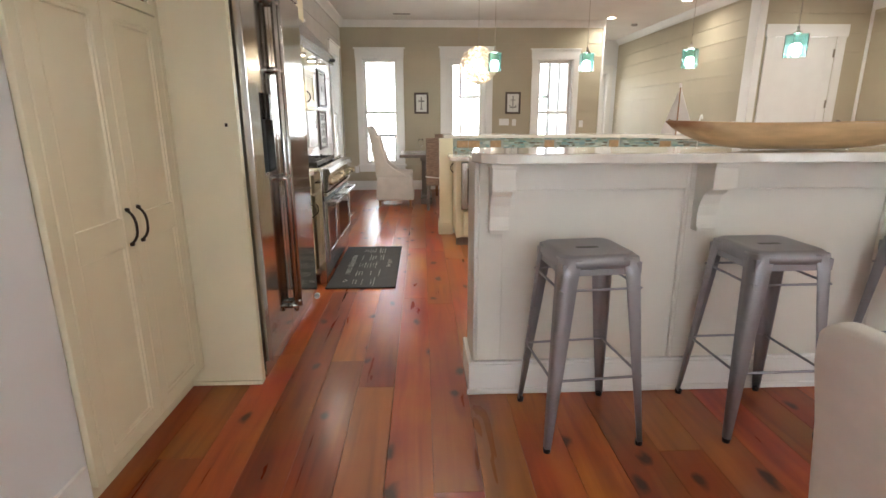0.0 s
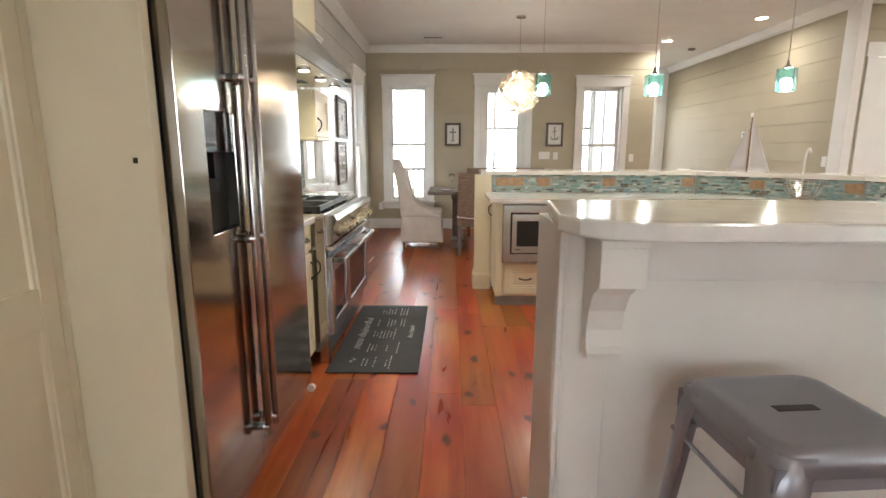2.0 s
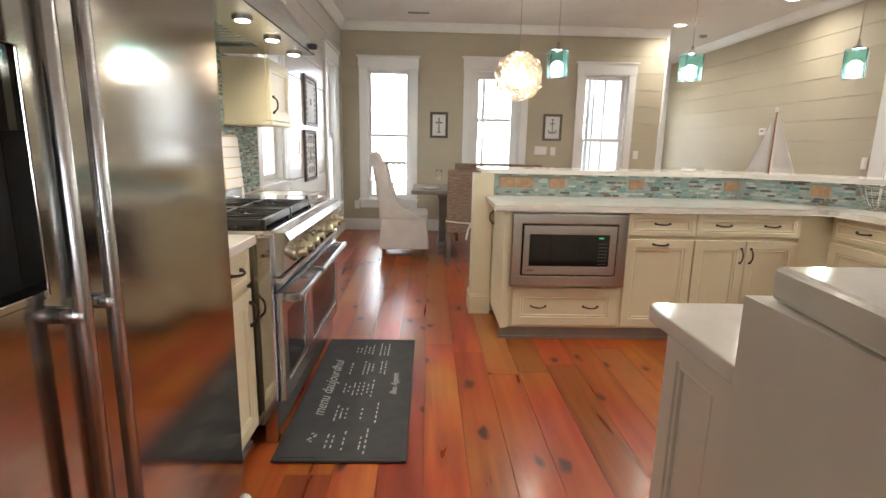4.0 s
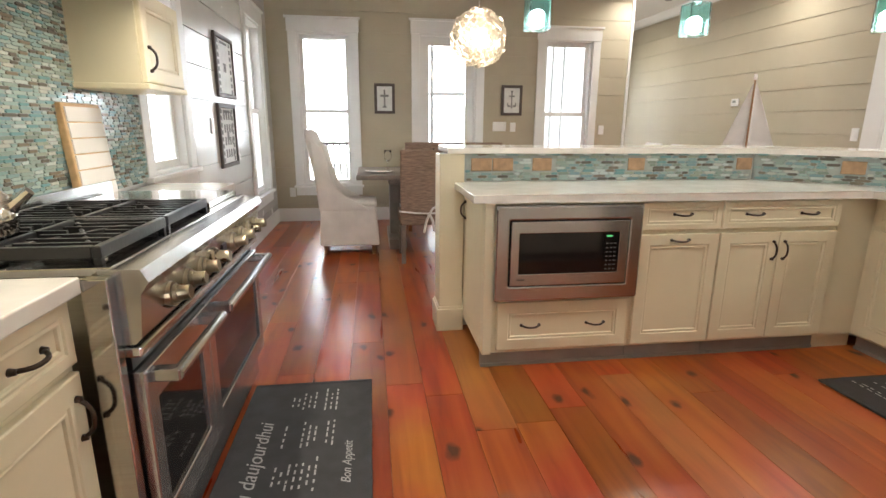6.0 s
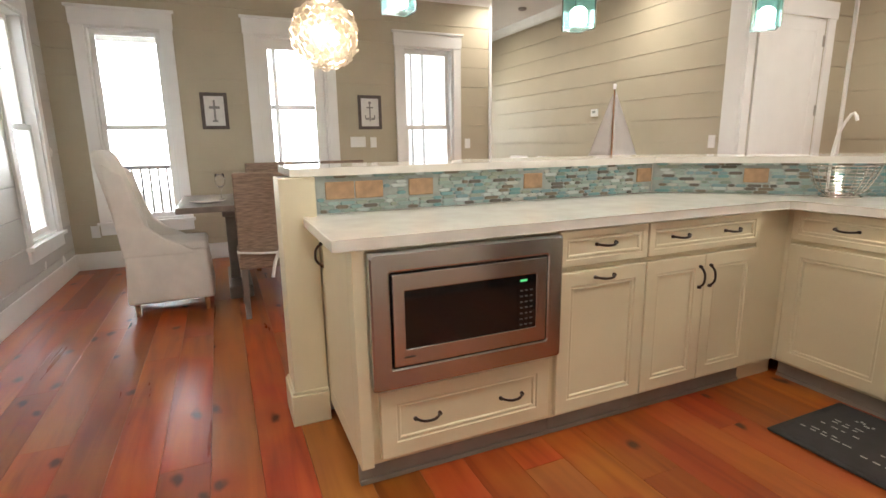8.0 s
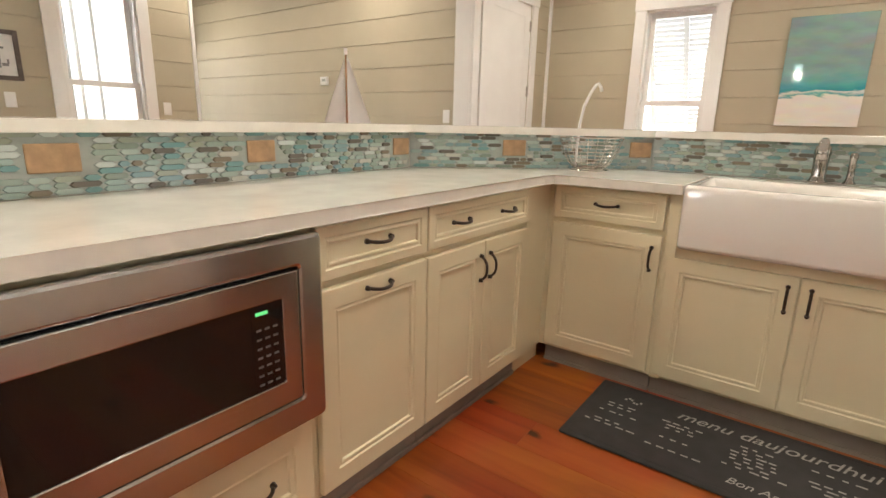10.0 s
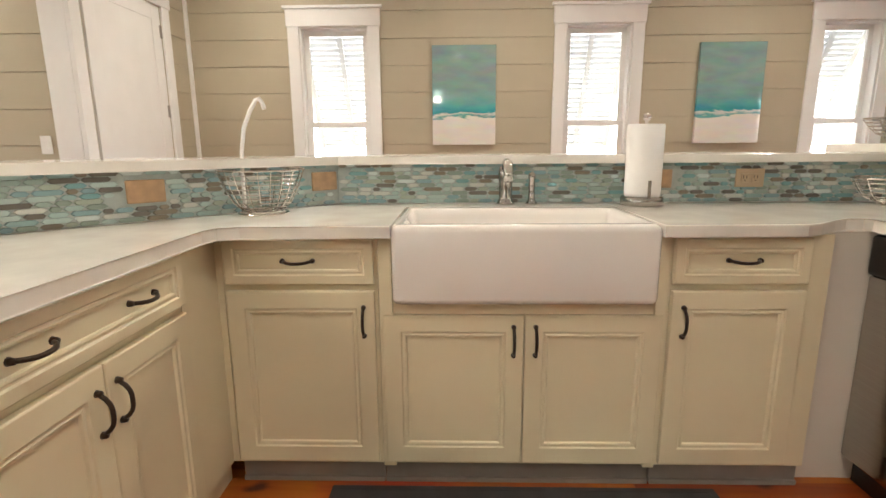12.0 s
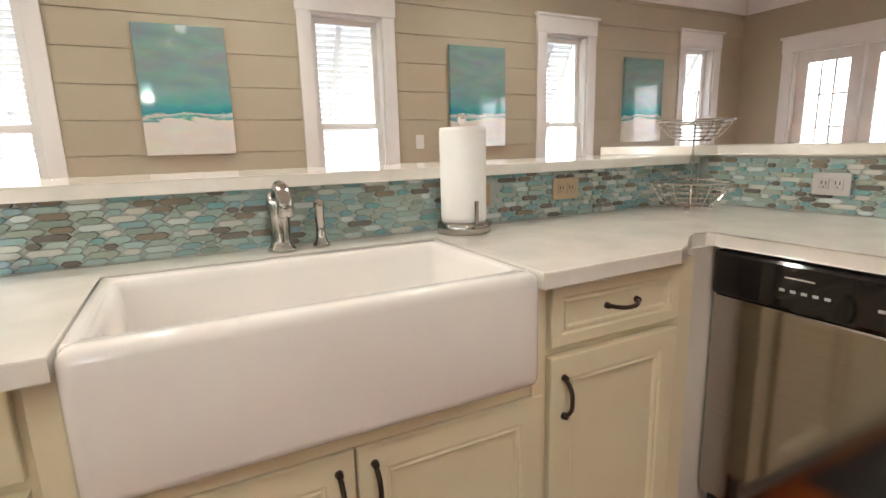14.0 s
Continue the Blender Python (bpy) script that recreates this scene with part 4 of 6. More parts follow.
fb = thing("fruit_basket", "silver wire fruit basket with a banana hook", "basket", (3.16, 5.60, 0.9155))
part("bowl", wire_bowl(bmesh.new(), 0.068, 0.148, 0.145, 0.012, 10, 22), CHROME, fb, "silver wire bowl")
part("foot", tube(bmesh.new(), [(0.085 * math.cos(2 * math.pi * k / 24), 0.085 * math.sin(2 * math.pi * k / 24), 0.004) for k in range(25)], 0.004, 6), CHROME, fb)
part("hook", tube(bmesh.new(), [(0.04, 0.085, 0.01), (0.04, 0.085, 0.12), (0.035, 0.078, 0.22), (0.02, 0.058, 0.30), (0.005, 0.025, 0.36), (0.0, 0.0, 0.395), (0.0, -0.012, 0.40), (0.0, -0.022, 0.385), (0.0, -0.028, 0.365)], 0.0075, 8), TRIM, fb, "white curved banana hook", smooth=True)
tb = thing("tiered_basket", "silver wire basket with two tiers on the worktop", "basket", (3.32, 3.24, 0.9155))
part("lower_bowl", wire_bowl(bmesh.new(), 0.075, 0.14, 0.085, 0.02, 6, 14), CHROME, tb, "silver wire bowl")
part("upper_bowl", wire_bowl(bmesh.new(), 0.055, 0.128, 0.07, 0.255, 6, 14), CHROME, tb, "silver wire bowl")
part("pole", lathe(bmesh.new(), [(0.004, 0.02), (0.004, 0.41), (0.008, 0.415), (0.008, 0.425), (0.003, 0.43)], 10), CHROME, tb)
for k in range(3):
    part("foot", lathe(bmesh.new(), [(0.003, 0.0), (0.009, 0.006), (0.009, 0.014), (0.003, 0.02)], 10, (0.075 * math.cos(k * 2.1), 0.075 * math.sin(k * 2.1), 0)), CHROME, tb)

# microwave in the north run: trim kit and oven
mw = thing("microwave", "stainless steel built-in microwave with a wide trim", "microwave", (0.782, FN, 0.0), 0)
MW, M0, M1 = 0.756, 0.38, 0.864
part("trim", ring_box(bmesh.new(), (0, M0, MW, M1), (0.07, M0 + 0.078, MW - 0.07, M1 - 0.072), -0.03, 0.0, 0.009), STEELH, mw, "brushed steel trim frame")
part("cavity", boxes((0.07, -0.008, M0 + 0.078, MW - 0.07, 0.02, M1 - 0.072)), BLACKMATT, mw)
md = part("door", ring_box(bmesh.new(), (0.076, M0 + 0.083, MW - 0.076, M1 - 0.077), (0.118, M0 + 0.142, MW - 0.122, M1 - 0.136), -0.034, -0.005, 0.003), STEELH, mw)
part("window", boxes((0.117, -0.030, M0 + 0.141, MW - 0.20, -0.01, M1 - 0.135)), BLACKGLASS, md)
kp = part("keypad", boxes((MW - 0.20, -0.031, M0 + 0.141, MW - 0.121, -0.01, M1 - 0.135)), BLACKGLASS, md)
part("display", boxes((MW - 0.19, -0.0325, M1 - 0.160, MW - 0.16, -0.031, M1 - 0.152)), glow("green clock digits", (0.1, 0.7, 0.25), 0.25), kp)
part("keys", boxes(*[(MW - 0.19 + 0.021 * i, -0.0322, M0 + 0.155 + 0.022 * j, MW - 0.178 + 0.021 * i, -0.031, M0 + 0.160 + 0.022 * j) for i in range(3) for j in range(7)]), mat("grey key print", (0.12, 0.12, 0.12), 0.6), kp)
part("badge", boxes((0.11, -0.0355, M0 + 0.112, 0.15, -0.034, M0 + 0.117)), BLACK, md)

# ---- stools, bowl, mats ----
st = thing("bar_stool", "gunmetal steel bar stool with a square seat", "stool", (0, 0, 0), 0, "stools along the bar")
SH, a, b = 0.79, 0.155, 0.205
bm = bmesh.new()
old = None
for s, z, r in ((a + 0.003, SH - 0.05, 0.055), (a + 0.002, SH - 0.022, 0.055), (a - 0.004, SH - 0.008, 0.05), (a - 0.014, SH - 0.001, 0.045), (a - 0.03, SH - 0.001, 0.04), (a - 0.045, SH - 0.004, 0.035)):
    ring = []
    for q in range(4):
        for k in range(6):
            t = math.pi / 2 * (q + k / 5)
            cx, cy = ((s - r) * (1 if q in (0, 3) else -1), (s - r) * (1 if q < 2 else -1))
            ring.append(bm.verts.new((cx + r * math.cos(t), cy + r * math.sin(t), z)))
    if old:
        for k in range(24):
            bm.faces.new((old[k], old[(k + 1) % 24], ring[(k + 1) % 24], ring[k]))
    else:
        bm.faces.new(ring[::-1])
    old = ring
bm.faces.new(old)
seat = part("seat", bm, GUN, st, smooth=True)
# black plate on the closed seat stands for the shade inside a hole
part("hand_hole_dark", boxes((-0.045, -0.012, SH - 0.006, 0.045, 0.012, SH - 0.003), bevel=0.0012), BLACK, seat)
part("apron", boxes((-a, -a, SH - 0.075, a, -a + 0.003, SH - 0.03), (-a, a - 0.003, SH - 0.075, a, a, SH - 0.03), (-a, -a, SH - 0.075, -a + 0.003, a, SH - 0.03), (a - 0.003, -a, SH - 0.075, a, a, SH - 0.03)), GUN, st)
for sx in (-1, 1):
    for sy in (-1, 1):
        bm = bmesh.new()
        rings = []
        for z, c, wd in ((SH - 0.012, a, 0.075), (SH - 0.08, a + 0.006, 0.068), (SH * 0.45, (a + b) / 2 + 0.003, 0.047), (0.015, b, 0.024)):
            rings.append([bm.verts.new((sx * (c - dx), sy * (c - dy), z)) for dx, dy in ((wd, 0.0), (wd * 0.45, 0.0), (wd * 0.2, wd * 0.05), (wd * 0.05, wd * 0.2), (0.0, wd * 0.45), (0.0, wd), (0.004, wd), (0.005, wd * 0.5), (wd * 0.2, wd * 0.2), (wd * 0.5, 0.005), (wd, 0.004))])
        for p, q in zip(rings, rings[1:]):
            for k in range(11):
                bm.faces.new((p[k], p[(k + 1) % 11], q[(k + 1) % 11], q[k]))
        bm.faces.new(rings[0]), bm.faces.new(rings[-1])
        bmesh.ops.recalc_face_normals(bm, faces=bm.faces)
        leg = part("leg", bm, GUN, st, smooth=True)
        part("rubber_foot", rod(bmesh.new(), (sx * (b - 0.012), sy * (b - 0.012), 0), (sx * (b - 0.012), sy * (b - 0.012), 0.018), 0.014, 0.016), BLACK, leg)
zr = 0.30
c = a + (b - a) * (1 - zr / SH) - 0.006
for p, q in (((-c, -c), (c, -c)), ((-c, c), (c, c)), ((-c, -c), (-c, c)), ((c, -c), (c, c))):
    part("foot_rail", rod(bmesh.new(), (*p, zr), (*q, zr), 0.0055, seg=8), GUN, st)
zr, c = 0.66, a + 0.004
for p, q in (((-c, -c), (c, -c)), ((-c, c), (c, c)), ((-c, -c), (-c, c)), ((c, -c), (c, c))):
    part("upper_rail", rod(bmesh.new(), (*p, zr), (*q, zr), 0.005, seg=8), GUN, st)
st.matrix_basis = pose(1.048, 2.45, 0, 0, 0, 5)
copy_thing(st, pose(1.81, 2.47, 0, 0, 0, 1))
copy_thing(st, pose(2.58, 2.47, 0, 0, 0, 3))

# dough bowl on the bar
bm = bmesh.new()
N, M = 24, 10
rows = []
for i in range(N + 1):
    u = -1 + 2 * i / N
    half = 0.13 * (1 - abs(u) ** 3.2) ** 0.6 + 0.012
    deep = 0.105 * (1 - abs(u) ** 4) + 0.006
    top = 0.12 + 0.012 * abs(u) ** 2
    row = []
    for k in range(M + 1):
        t = math.pi * k / M
        row.append(bm.verts.new((0.60 * u, -half * math.cos(t), top - deep * math.sin(t) ** 0.8 - 0.0)))
    rows.append(row)
for p, q in zip(rows, rows[1:]):
    for k in range(M):
        bm.faces.new((p[k], p[k + 1], q[k + 1], q[k]))
bmesh.ops.recalc_face_normals(bm, faces=bm.faces)
bmesh.ops.solidify(bm, geom=bm.faces[:], thickness=0.016)
lowest = min(v.co.z for v in bm.verts)
db = thing("dough_bowl", "long carved wooden dough bowl on the bar top", "bowl", (2.03, 2.70, BAR - lowest + 0.001), 2)
hw_m = WOODPALE.copy()
hw_m.name = "two-toned carved wood"
n, l = hw_m.node_tree.nodes, hw_m.node_tree.links
tc = n.new("ShaderNodeTexCoord")
sep = n.new("ShaderNodeSeparateXYZ")
no = n.new("ShaderNodeTexNoise")
no.inputs["Scale"].default_value = 5
l.new(tc.outputs["Object"], sep.inputs[0])
l.new(tc.outputs["Object"], no.inputs["Vector"])
ma = n.new("ShaderNodeMath")
ma.operation = "MULTIPLY_ADD"
ma.inputs[1].default_value = 0.5
l.new(no.outputs[0], ma.inputs[0])
l.new(sep.outputs["X"], ma.inputs[2])
mr = n.new("ShaderNodeMapRange")
mr.inputs["From Min"].default_value, mr.inputs["From Max"].default_value = -0.24, -0.16
l.new(ma.outputs[0], mr.inputs[0])
mx = n.new("ShaderNodeMix")
mx.data_type = "RGBA"
mx.inputs["A"].default_value = (0.28, 0.12, 0.05, 1)
l.new(mr.outputs[0], mx.inputs["Factor"])
bs = n["Principled BSDF"]
l.new(bs.inputs["Base Color"].links[0].from_socket, mx.inputs["B"])
l.new(mx.outputs["Result"], bs.inputs["Base Color"])
part("bowl", bm, hw_m, db, "pale carved wood with a dark heartwood end", smooth=True)


def chef_mat(at, turn, w, d):
    t = thing("kitchen_mat", "charcoal kitchen mat printed with chalk menu lettering", "mat", at, turn)
    bm = boxes((-w / 2, -d / 2, 0.0, w / 2, d / 2, 0.012), bevel=0.005)
    base = part("pad", bm, RUBBER, t)
    part("border", boxes((-w / 2 + 0.02, -d / 2 + 0.02, 0.012, w / 2 - 0.02, -d / 2 + 0.024, 0.0135), (-w / 2 + 0.02, d / 2 - 0.024, 0.012, w / 2 - 0.02, d / 2 - 0.02, 0.0135), (-w / 2 + 0.02, -d / 2 + 0.024, 0.012, -w / 2 + 0.024, d / 2 - 0.024, 0.0135), (w / 2 - 0.024, -d / 2 + 0.024, 0.012, w / 2 - 0.02, d / 2 - 0.024, 0.0135)), RUBBER, base)

    def words(text, x, y, size, shear=0.35):
        c = bpy.data.curves.new("lettering", "FONT")
        c.body, c.size, c.align_x, c.extrude, c.shear = text, size, "CENTER", 0.0004, shear
        c.materials.append(CHALK)
        o = new("lettering", c)
        o.parent, o.location = base, (x, y, 0.0127)
        return o
    words("menu daujourdhui", 0.0, d * 0.24, 0.085)
    words("Bon Appetit", w * 0.02, -d * 0.36, 0.05)
    rnd = random.Random(3)
    rows = []
    for col in (-0.40, -0.22, -0.03, 0.16, 0.36):
        for i in range(9):
            y = d * 0.13 - i * 0.024
            l = rnd.uniform(0.035, 0.09)
            if rnd.random() < 0.85 and not (abs(col * w) < 0.12 and i > 6):
                for k in range(int(l / 0.02) + 1):
                    x = col * w - l + k * 0.04 + rnd.uniform(0, 0.006)
                    rows.append((x, y, 0.0122, x + rnd.uniform(0.014, 0.032), y + 0.007, 0.0132))
    tagged(part("print", boxes(*rows), CHALK, base), kind="stuff")
    part("flourish", boxes(*[(-w * 0.40 + 0.012 * i, d * 0.25 + 0.014 * math.sin(i * 1.3), 0.0122, -w * 0.40 + 0.012 * i + 0.009, d * 0.25 + 0.014 * math.sin(i * 1.3) + 0.012, 0.0132) for i in range(6)]), CHALK, base)
    return t


chef_mat((-0.105, 4.955, 0.001), 90, 1.32, 0.55)
chef_mat((2.64, 4.685, 0.001), -90, 1.29, 0.50)

# ---- dining end ----
tbl = thing("dining_table", "grey weathered wood trestle dining table", "table", (1.25, 8.75, 0))
part("tabletop", boxes((-1.20, -0.52, 0.72, 1.20, 0.52, 0.765), bevel=0.006), TABLEWOOD, tbl)
for x in (-0.80, 0.80):
    part("leg", boxes((x - 0.07, -0.10, 0.10, x + 0.07, 0.10, 0.66), (x - 0.09, -0.36, 0.66, x + 0.09, 0.36, 0.72), (x - 0.09, -0.40, 0, x + 0.09, 0.40, 0.10), bevel=0.01), TABLEWOOD, tbl)
part("stretcher", boxes((-0.73, -0.04, 0.28, 0.73, 0.04, 0.38), bevel=0.005), TABLEWOOD, tbl)


def slip_chair(at, turn, tall=1.0):
    """A slipcovered wing-back chair, facing local +x."""
    t = thing("slipcovered_chair", "white linen slipcovered wing-back dining chair", "chair", at, turn)
    t.scale = (1, 1, tall)
    bm = bmesh.new()
    secs = []
    for z, x0, x1, hw in ((0.10, -0.27, 0.30, 0.29), (0.30, -0.26, 0.285, 0.275), (0.47, -0.25, 0.27, 0.265)):
        secs.append([(x0, -hw, z), (x1, -hw, z), (x1, hw, z), (x0, hw, z)])
    rings = [[bm.verts.new(p) for p in s] for s in secs]
    for p, q in zip(rings, rings[1:]):
        for k in range(4):
            bm.faces.new((p[k], p[(k + 1) % 4], q[(k + 1) % 4], q[k]))
    bm.faces.new(rings[-1]), bm.faces.new(rings[0][::-1])
    bmesh.ops.bevel(bm, geom=bm.edges[:], offset=0.022, segments=3, affect="EDGES", profile=0.5)
    part("skirt", bm, LINEN, t, smooth=True)
    bm = bmesh.new()
    rings = []
    for z, x0, th, hw in ((0.44, -0.265, 0.15, 0.265), (0.62, -0.275, 0.13, 0.27), (0.85, -0.31, 0.11, 0.265), (1.05, -0.35, 0.10, 0.255), (1.15, -0.37, 0.085, 0.235), (1.19, -0.37, 0.05, 0.19)):
        rings.append([bm.verts.new(p) for p in ((x0, -hw, z), (x0 + th, -hw, z), (x0 + th, hw, z), (x0, hw, z))])
    for p, q in zip(rings, rings[1:]):
        for k in range(4):
            bm.faces.new((p[k], p[(k + 1) % 4], q[(k + 1) % 4], q[k]))
    bm.faces.new(rings[-1]), bm.faces.new(rings[0][::-1])
    bmesh.ops.bevel(bm, geom=[e for e in bm.edges], offset=0.02, segments=3, affect="EDGES", profile=0.5)
    part("backrest", bm, LINEN, t, smooth=True)
    for s in (-1, 1):
        bm = bmesh.new()
        prof = [(-0.26, 0.44), (0.22, 0.44), (0.10, 0.52), (0.0, 0.57), (-0.10, 0.66), (-0.15, 0.80), (-0.20, 1.02), (-0.32, 1.10)]
        y0, y1 = s * 0.225, s * 0.272
        lo = [bm.verts.new((x, y0, z)) for x, z in prof]
        hi = [bm.verts.new((x, y1, z)) for x, z in prof]
        bm.faces.new(lo), bm.faces.new(hi[::-1])
        for i in range(len(prof)):
            bm.faces.new((lo[i], hi[i], hi[(i + 1) % len(prof)], lo[(i + 1) % len(prof)]))
        bmesh.ops.recalc_face_normals(bm, faces=bm.faces)
        bmesh.ops.bevel(bm, geom=bm.edges[:], offset=0.014, segments=2, affect="EDGES", profile=0.5)
        part("wing", bm, LINEN, t, smooth=True)
    part("cushion", boxes((-0.14, -0.22, 0.45, 0.28, 0.22, 0.52), bevel=0.03), LINEN, t, smooth=True)
    for x in (-0.22, 0.24):
        for y in (-0.23, 0.23):
            part("leg", rod(bmesh.new(), (x, y, 0), (x, y, 0.13), 0.016, 0.022, 8), WOODDARK, t)
    return t


def wicker_chair(at, turn, tie=True):
    """A tall seagrass chair, facing local +y."""
    t = thing("wicker_chair", "brown woven seagrass dining chair with a tall back", "chair", at, turn, "woven chairs at the table")
    bm = bmesh.new()
    rings = []
    for z, y in ((0.44, -0.23), (0.75, -0.25), (1.03, -0.29)):
        rings.append([bm.verts.new(p) for p in ((-0.235, y, z), (0.235, y, z), (0.235, y + 0.05, z), (-0.235, y + 0.05, z))])
    for p, q in zip(rings, rings[1:]):
        for k in range(4):
            bm.faces.new((p[k], p[(k + 1) % 4], q[(k + 1) % 4], q[k]))
    bm.faces.new(rings[-1]), bm.faces.new(rings[0][::-1])
    bmesh.ops.bevel(bm, geom=bm.edges[:], offset=0.012, segments=2, affect="EDGES", profile=0.5)
    back = part("backrest", bm, WICKER, t)
    part("seat", boxes((-0.24, -0.23, 0.36, 0.24, 0.24, 0.46), bevel=0.015), WICKER, t)
    part("cushion", boxes((-0.22, -0.17, 0.461, 0.22, 0.23, 0.505), bevel=0.018), LINEN, t, "cream seat cushion")
    for x in (-0.21, 0.21):
        for y in (-0.20, 0.20):
            part("leg", boxes((x - 0.02, y - 0.02, 0, x + 0.02, y + 0.02, 0.37), bevel=0.003), WOODDARK if not tie else TABLEWOOD, t)
    if tie:
        bm = tube(bmesh.new(), [(-0.242, -0.20, 0.49), (-0.242, -0.245, 0.49), (-0.1, -0.252, 0.475), (0.02, -0.256, 0.47), (0.15, -0.252, 0.478), (0.242, -0.245, 0.49), (0.242, -0.20, 0.49)], 0.008, 6)
        tube(bm, [(0.02, -0.262, 0.47), (-0.01, -0.27, 0.40), (-0.03, -0.268, 0.30)], 0.012, 6)
        tube(bm, [(0.02, -0.262, 0.47), (0.05, -0.27, 0.40), (0.06, -0.268, 0.31)], 0.012, 6)
        tube(bm, [(0.02, -0.262, 0.47), (0.05, -0.272, 0.52), (0.07, -0.27, 0.53)], 0.01, 6)
        part("tie", bm, LINEN, back, "knotted cream cushion tie")
    return t


slip_chair((-0.04, 8.42, 0), 0)
wicker_chair((0.68, 8.0, 0), 0)
wicker_chair((1.45, 7.99, 0), 0)
wicker_chair((0.85, 9.46, 0), 180, False)
wicker_chair((1.62, 9.46, 0), 180, False)


def place_setting(x, y):
    t = thing("plate", "white dinner plate on the table", "plate", (x, y, 0.7655), 0, "place settings")
    part("plate_body", lathe(bmesh.new(), [(0.07, 0), (0.09, 0.004), (0.135, 0.018), (0.134, 0.022), (0.088, 0.009), (0.01, 0.008)], 28), PORCELAIN, t, smooth=True)
    g = thing("wine_glass", "clear stemmed wine glass", "glass", (x + 0.10, y + 0.17, 0.7655), 0, "place settings")
    part("glass_body", lathe(bmesh.new(), [(0.036, 0), (0.034, 0.003), (0.005, 0.006), (0.004, 0.09), (0.012, 0.10), (0.036, 0.13), (0.040, 0.165), (0.034, 0.215), (0.033, 0.215), (0.038, 0.165), (0.034, 0.132), (0.01, 0.104)], 22), CLEARGLASS, g, smooth=True)


for x, y in ((0.27, 8.55), (0.72, 8.40), (0.85, 9.08), (1.45, 8.40), (1.62, 9.08)):
    place_setting(x, y)

# ---- lamps ----
ch = thing("chandelier", "round capiz shell chandelier, lit, on a thin rod", "chandelier", (1.225, 8.30, 2.035))
R = 0.265
rnd = random.Random(5)
SHELLM = bpy.data.materials.new("capiz shell")
SHELLM.use_nodes = True
b = SHELLM.node_tree.nodes["Principled BSDF"]
b.inputs["Base Color"].default_value, b.inputs["Roughness"].default_value = (0.80, 0.72, 0.60, 1), 0.3
b.inputs["Transmission Weight"].default_value = 0.55
bm = bmesh.new()
for i in range(420):
    z = 1 - 2 * (i + 0.5) / 420
    t = i * 2.39996
    n = Vector((math.sqrt(1 - z * z) * math.cos(t), math.sqrt(1 - z * z) * math.sin(t), z))
    q = n.to_track_quat("Z", "Y").to_matrix().to_4x4()
    tilt = Euler((rnd.uniform(-0.5, 0.5), rnd.uniform(-0.5, 0.5), 0)).to_matrix().to_4x4()
    bmesh.ops.create_cone(bm, cap_ends=True, segments=8, radius1=0.026, radius2=0.018, depth=0.006, matrix=Matrix.Translation(n * (R - rnd.uniform(0, 0.03))) @ q @ tilt)
part("shell_sphere", bm, SHELLM, ch, "overlapping pale capiz shells")
part("rod", rod(bmesh.new(), (0, 0, R - 0.02), (0, 0, CZ - 2.035 - 0.02), 0.004), CHROME, ch)
part("canopy", lathe(bmesh.new(), [(0.062, CZ - 2.035 - 0.001), (0.062, CZ - 2.035 - 0.02), (0.01, CZ - 2.035 - 0.035)], 20), CHROME, ch)
CHBULB = glow("chandelier bulb", (1.0, 0.92, 0.80), 5)
for k in range(6):
    bx, by, bz = 0.075 * math.cos(k * 1.047), 0.075 * math.sin(k * 1.047), 0.03 if k % 2 else -0.05
    part("bulb", lathe(bmesh.new(), [(0.008, bz - 0.03), (0.026, bz - 0.018), (0.031, bz), (0.022, bz + 0.022), (0.010, bz + 0.035)], 14, (bx, by, 0)), CHBULB, ch, "glowing bulb", smooth=True)

TEAL = glass("teal seeded glass", (0.6, 0.97, 0.96), 0.15)
FROST = glow("frosted lit inner shade", (1.0, 0.97, 0.92), 9.0)
pd = thing("pendant_lamp", "small square teal glass pendant lamp, lit", "pendant lamp", (0, 0, 0), 0, "teal pendants over the bar")
bm = bmesh.new()
box(bm, -0.068, -0.068, 0.0, 0.068, 0.068, 0.20, 0.012)
bmesh.ops.delete(bm, geom=[f for f in bm.faces if f.calc_center_median().z < 0.005 or f.calc_center_median().z > 0.195], context="FACES")
bmesh.ops.solidify(bm, geom=bm.faces[:], thickness=0.008)
part("shade", bm, TEAL, pd, "teal seeded glass shade")
part("inner_shade", lathe(bmesh.new(), [(0.03, 0.03), (0.042, 0.035), (0.042, 0.10), (0.02, 0.12)], 18), FROST, pd, "glowing frosted inner shade", smooth=True)
part("cap", lathe(bmesh.new(), [(0.03, 0.19), (0.03, 0.215), (0.012, 0.225), (0.01, 0.26)], 16), STEEL, pd, smooth=True)
part("cord", rod(bmesh.new(), (0, 0, 0.25), (0, 0, CZ - 1.80 - 0.02), 0.003, seg=6), CHROME, pd)
part("canopy", lathe(bmesh.new(), [(0.055, CZ - 1.80), (0.055, CZ - 1.80 - 0.02), (0.008, CZ - 1.80 - 0.03)], 18), STEEL, pd)
spots = [(1.218, 6.51), (2.266, 6.53), (3.267, 6.16), (3.70, 5.16), (3.70, 4.0)]
pd.matrix_basis = pose(*spots[0], 1.80)
for x, y in spots[1:]:
    copy_thing(pd, pose(x, y, 1.80, 0, 0, 45 if y == 6.16 else 0))
for x, y in spots:
    lamp("pendant_bulb", "POINT", pose(x, y, 1.79), 5, (1, 0.90, 0.76), size=0.03)
lamp("chandelier_bulb", "POINT", pose(1.225, 8.30, 2.035), 15, (1, 0.90, 0.78), size=0.03)

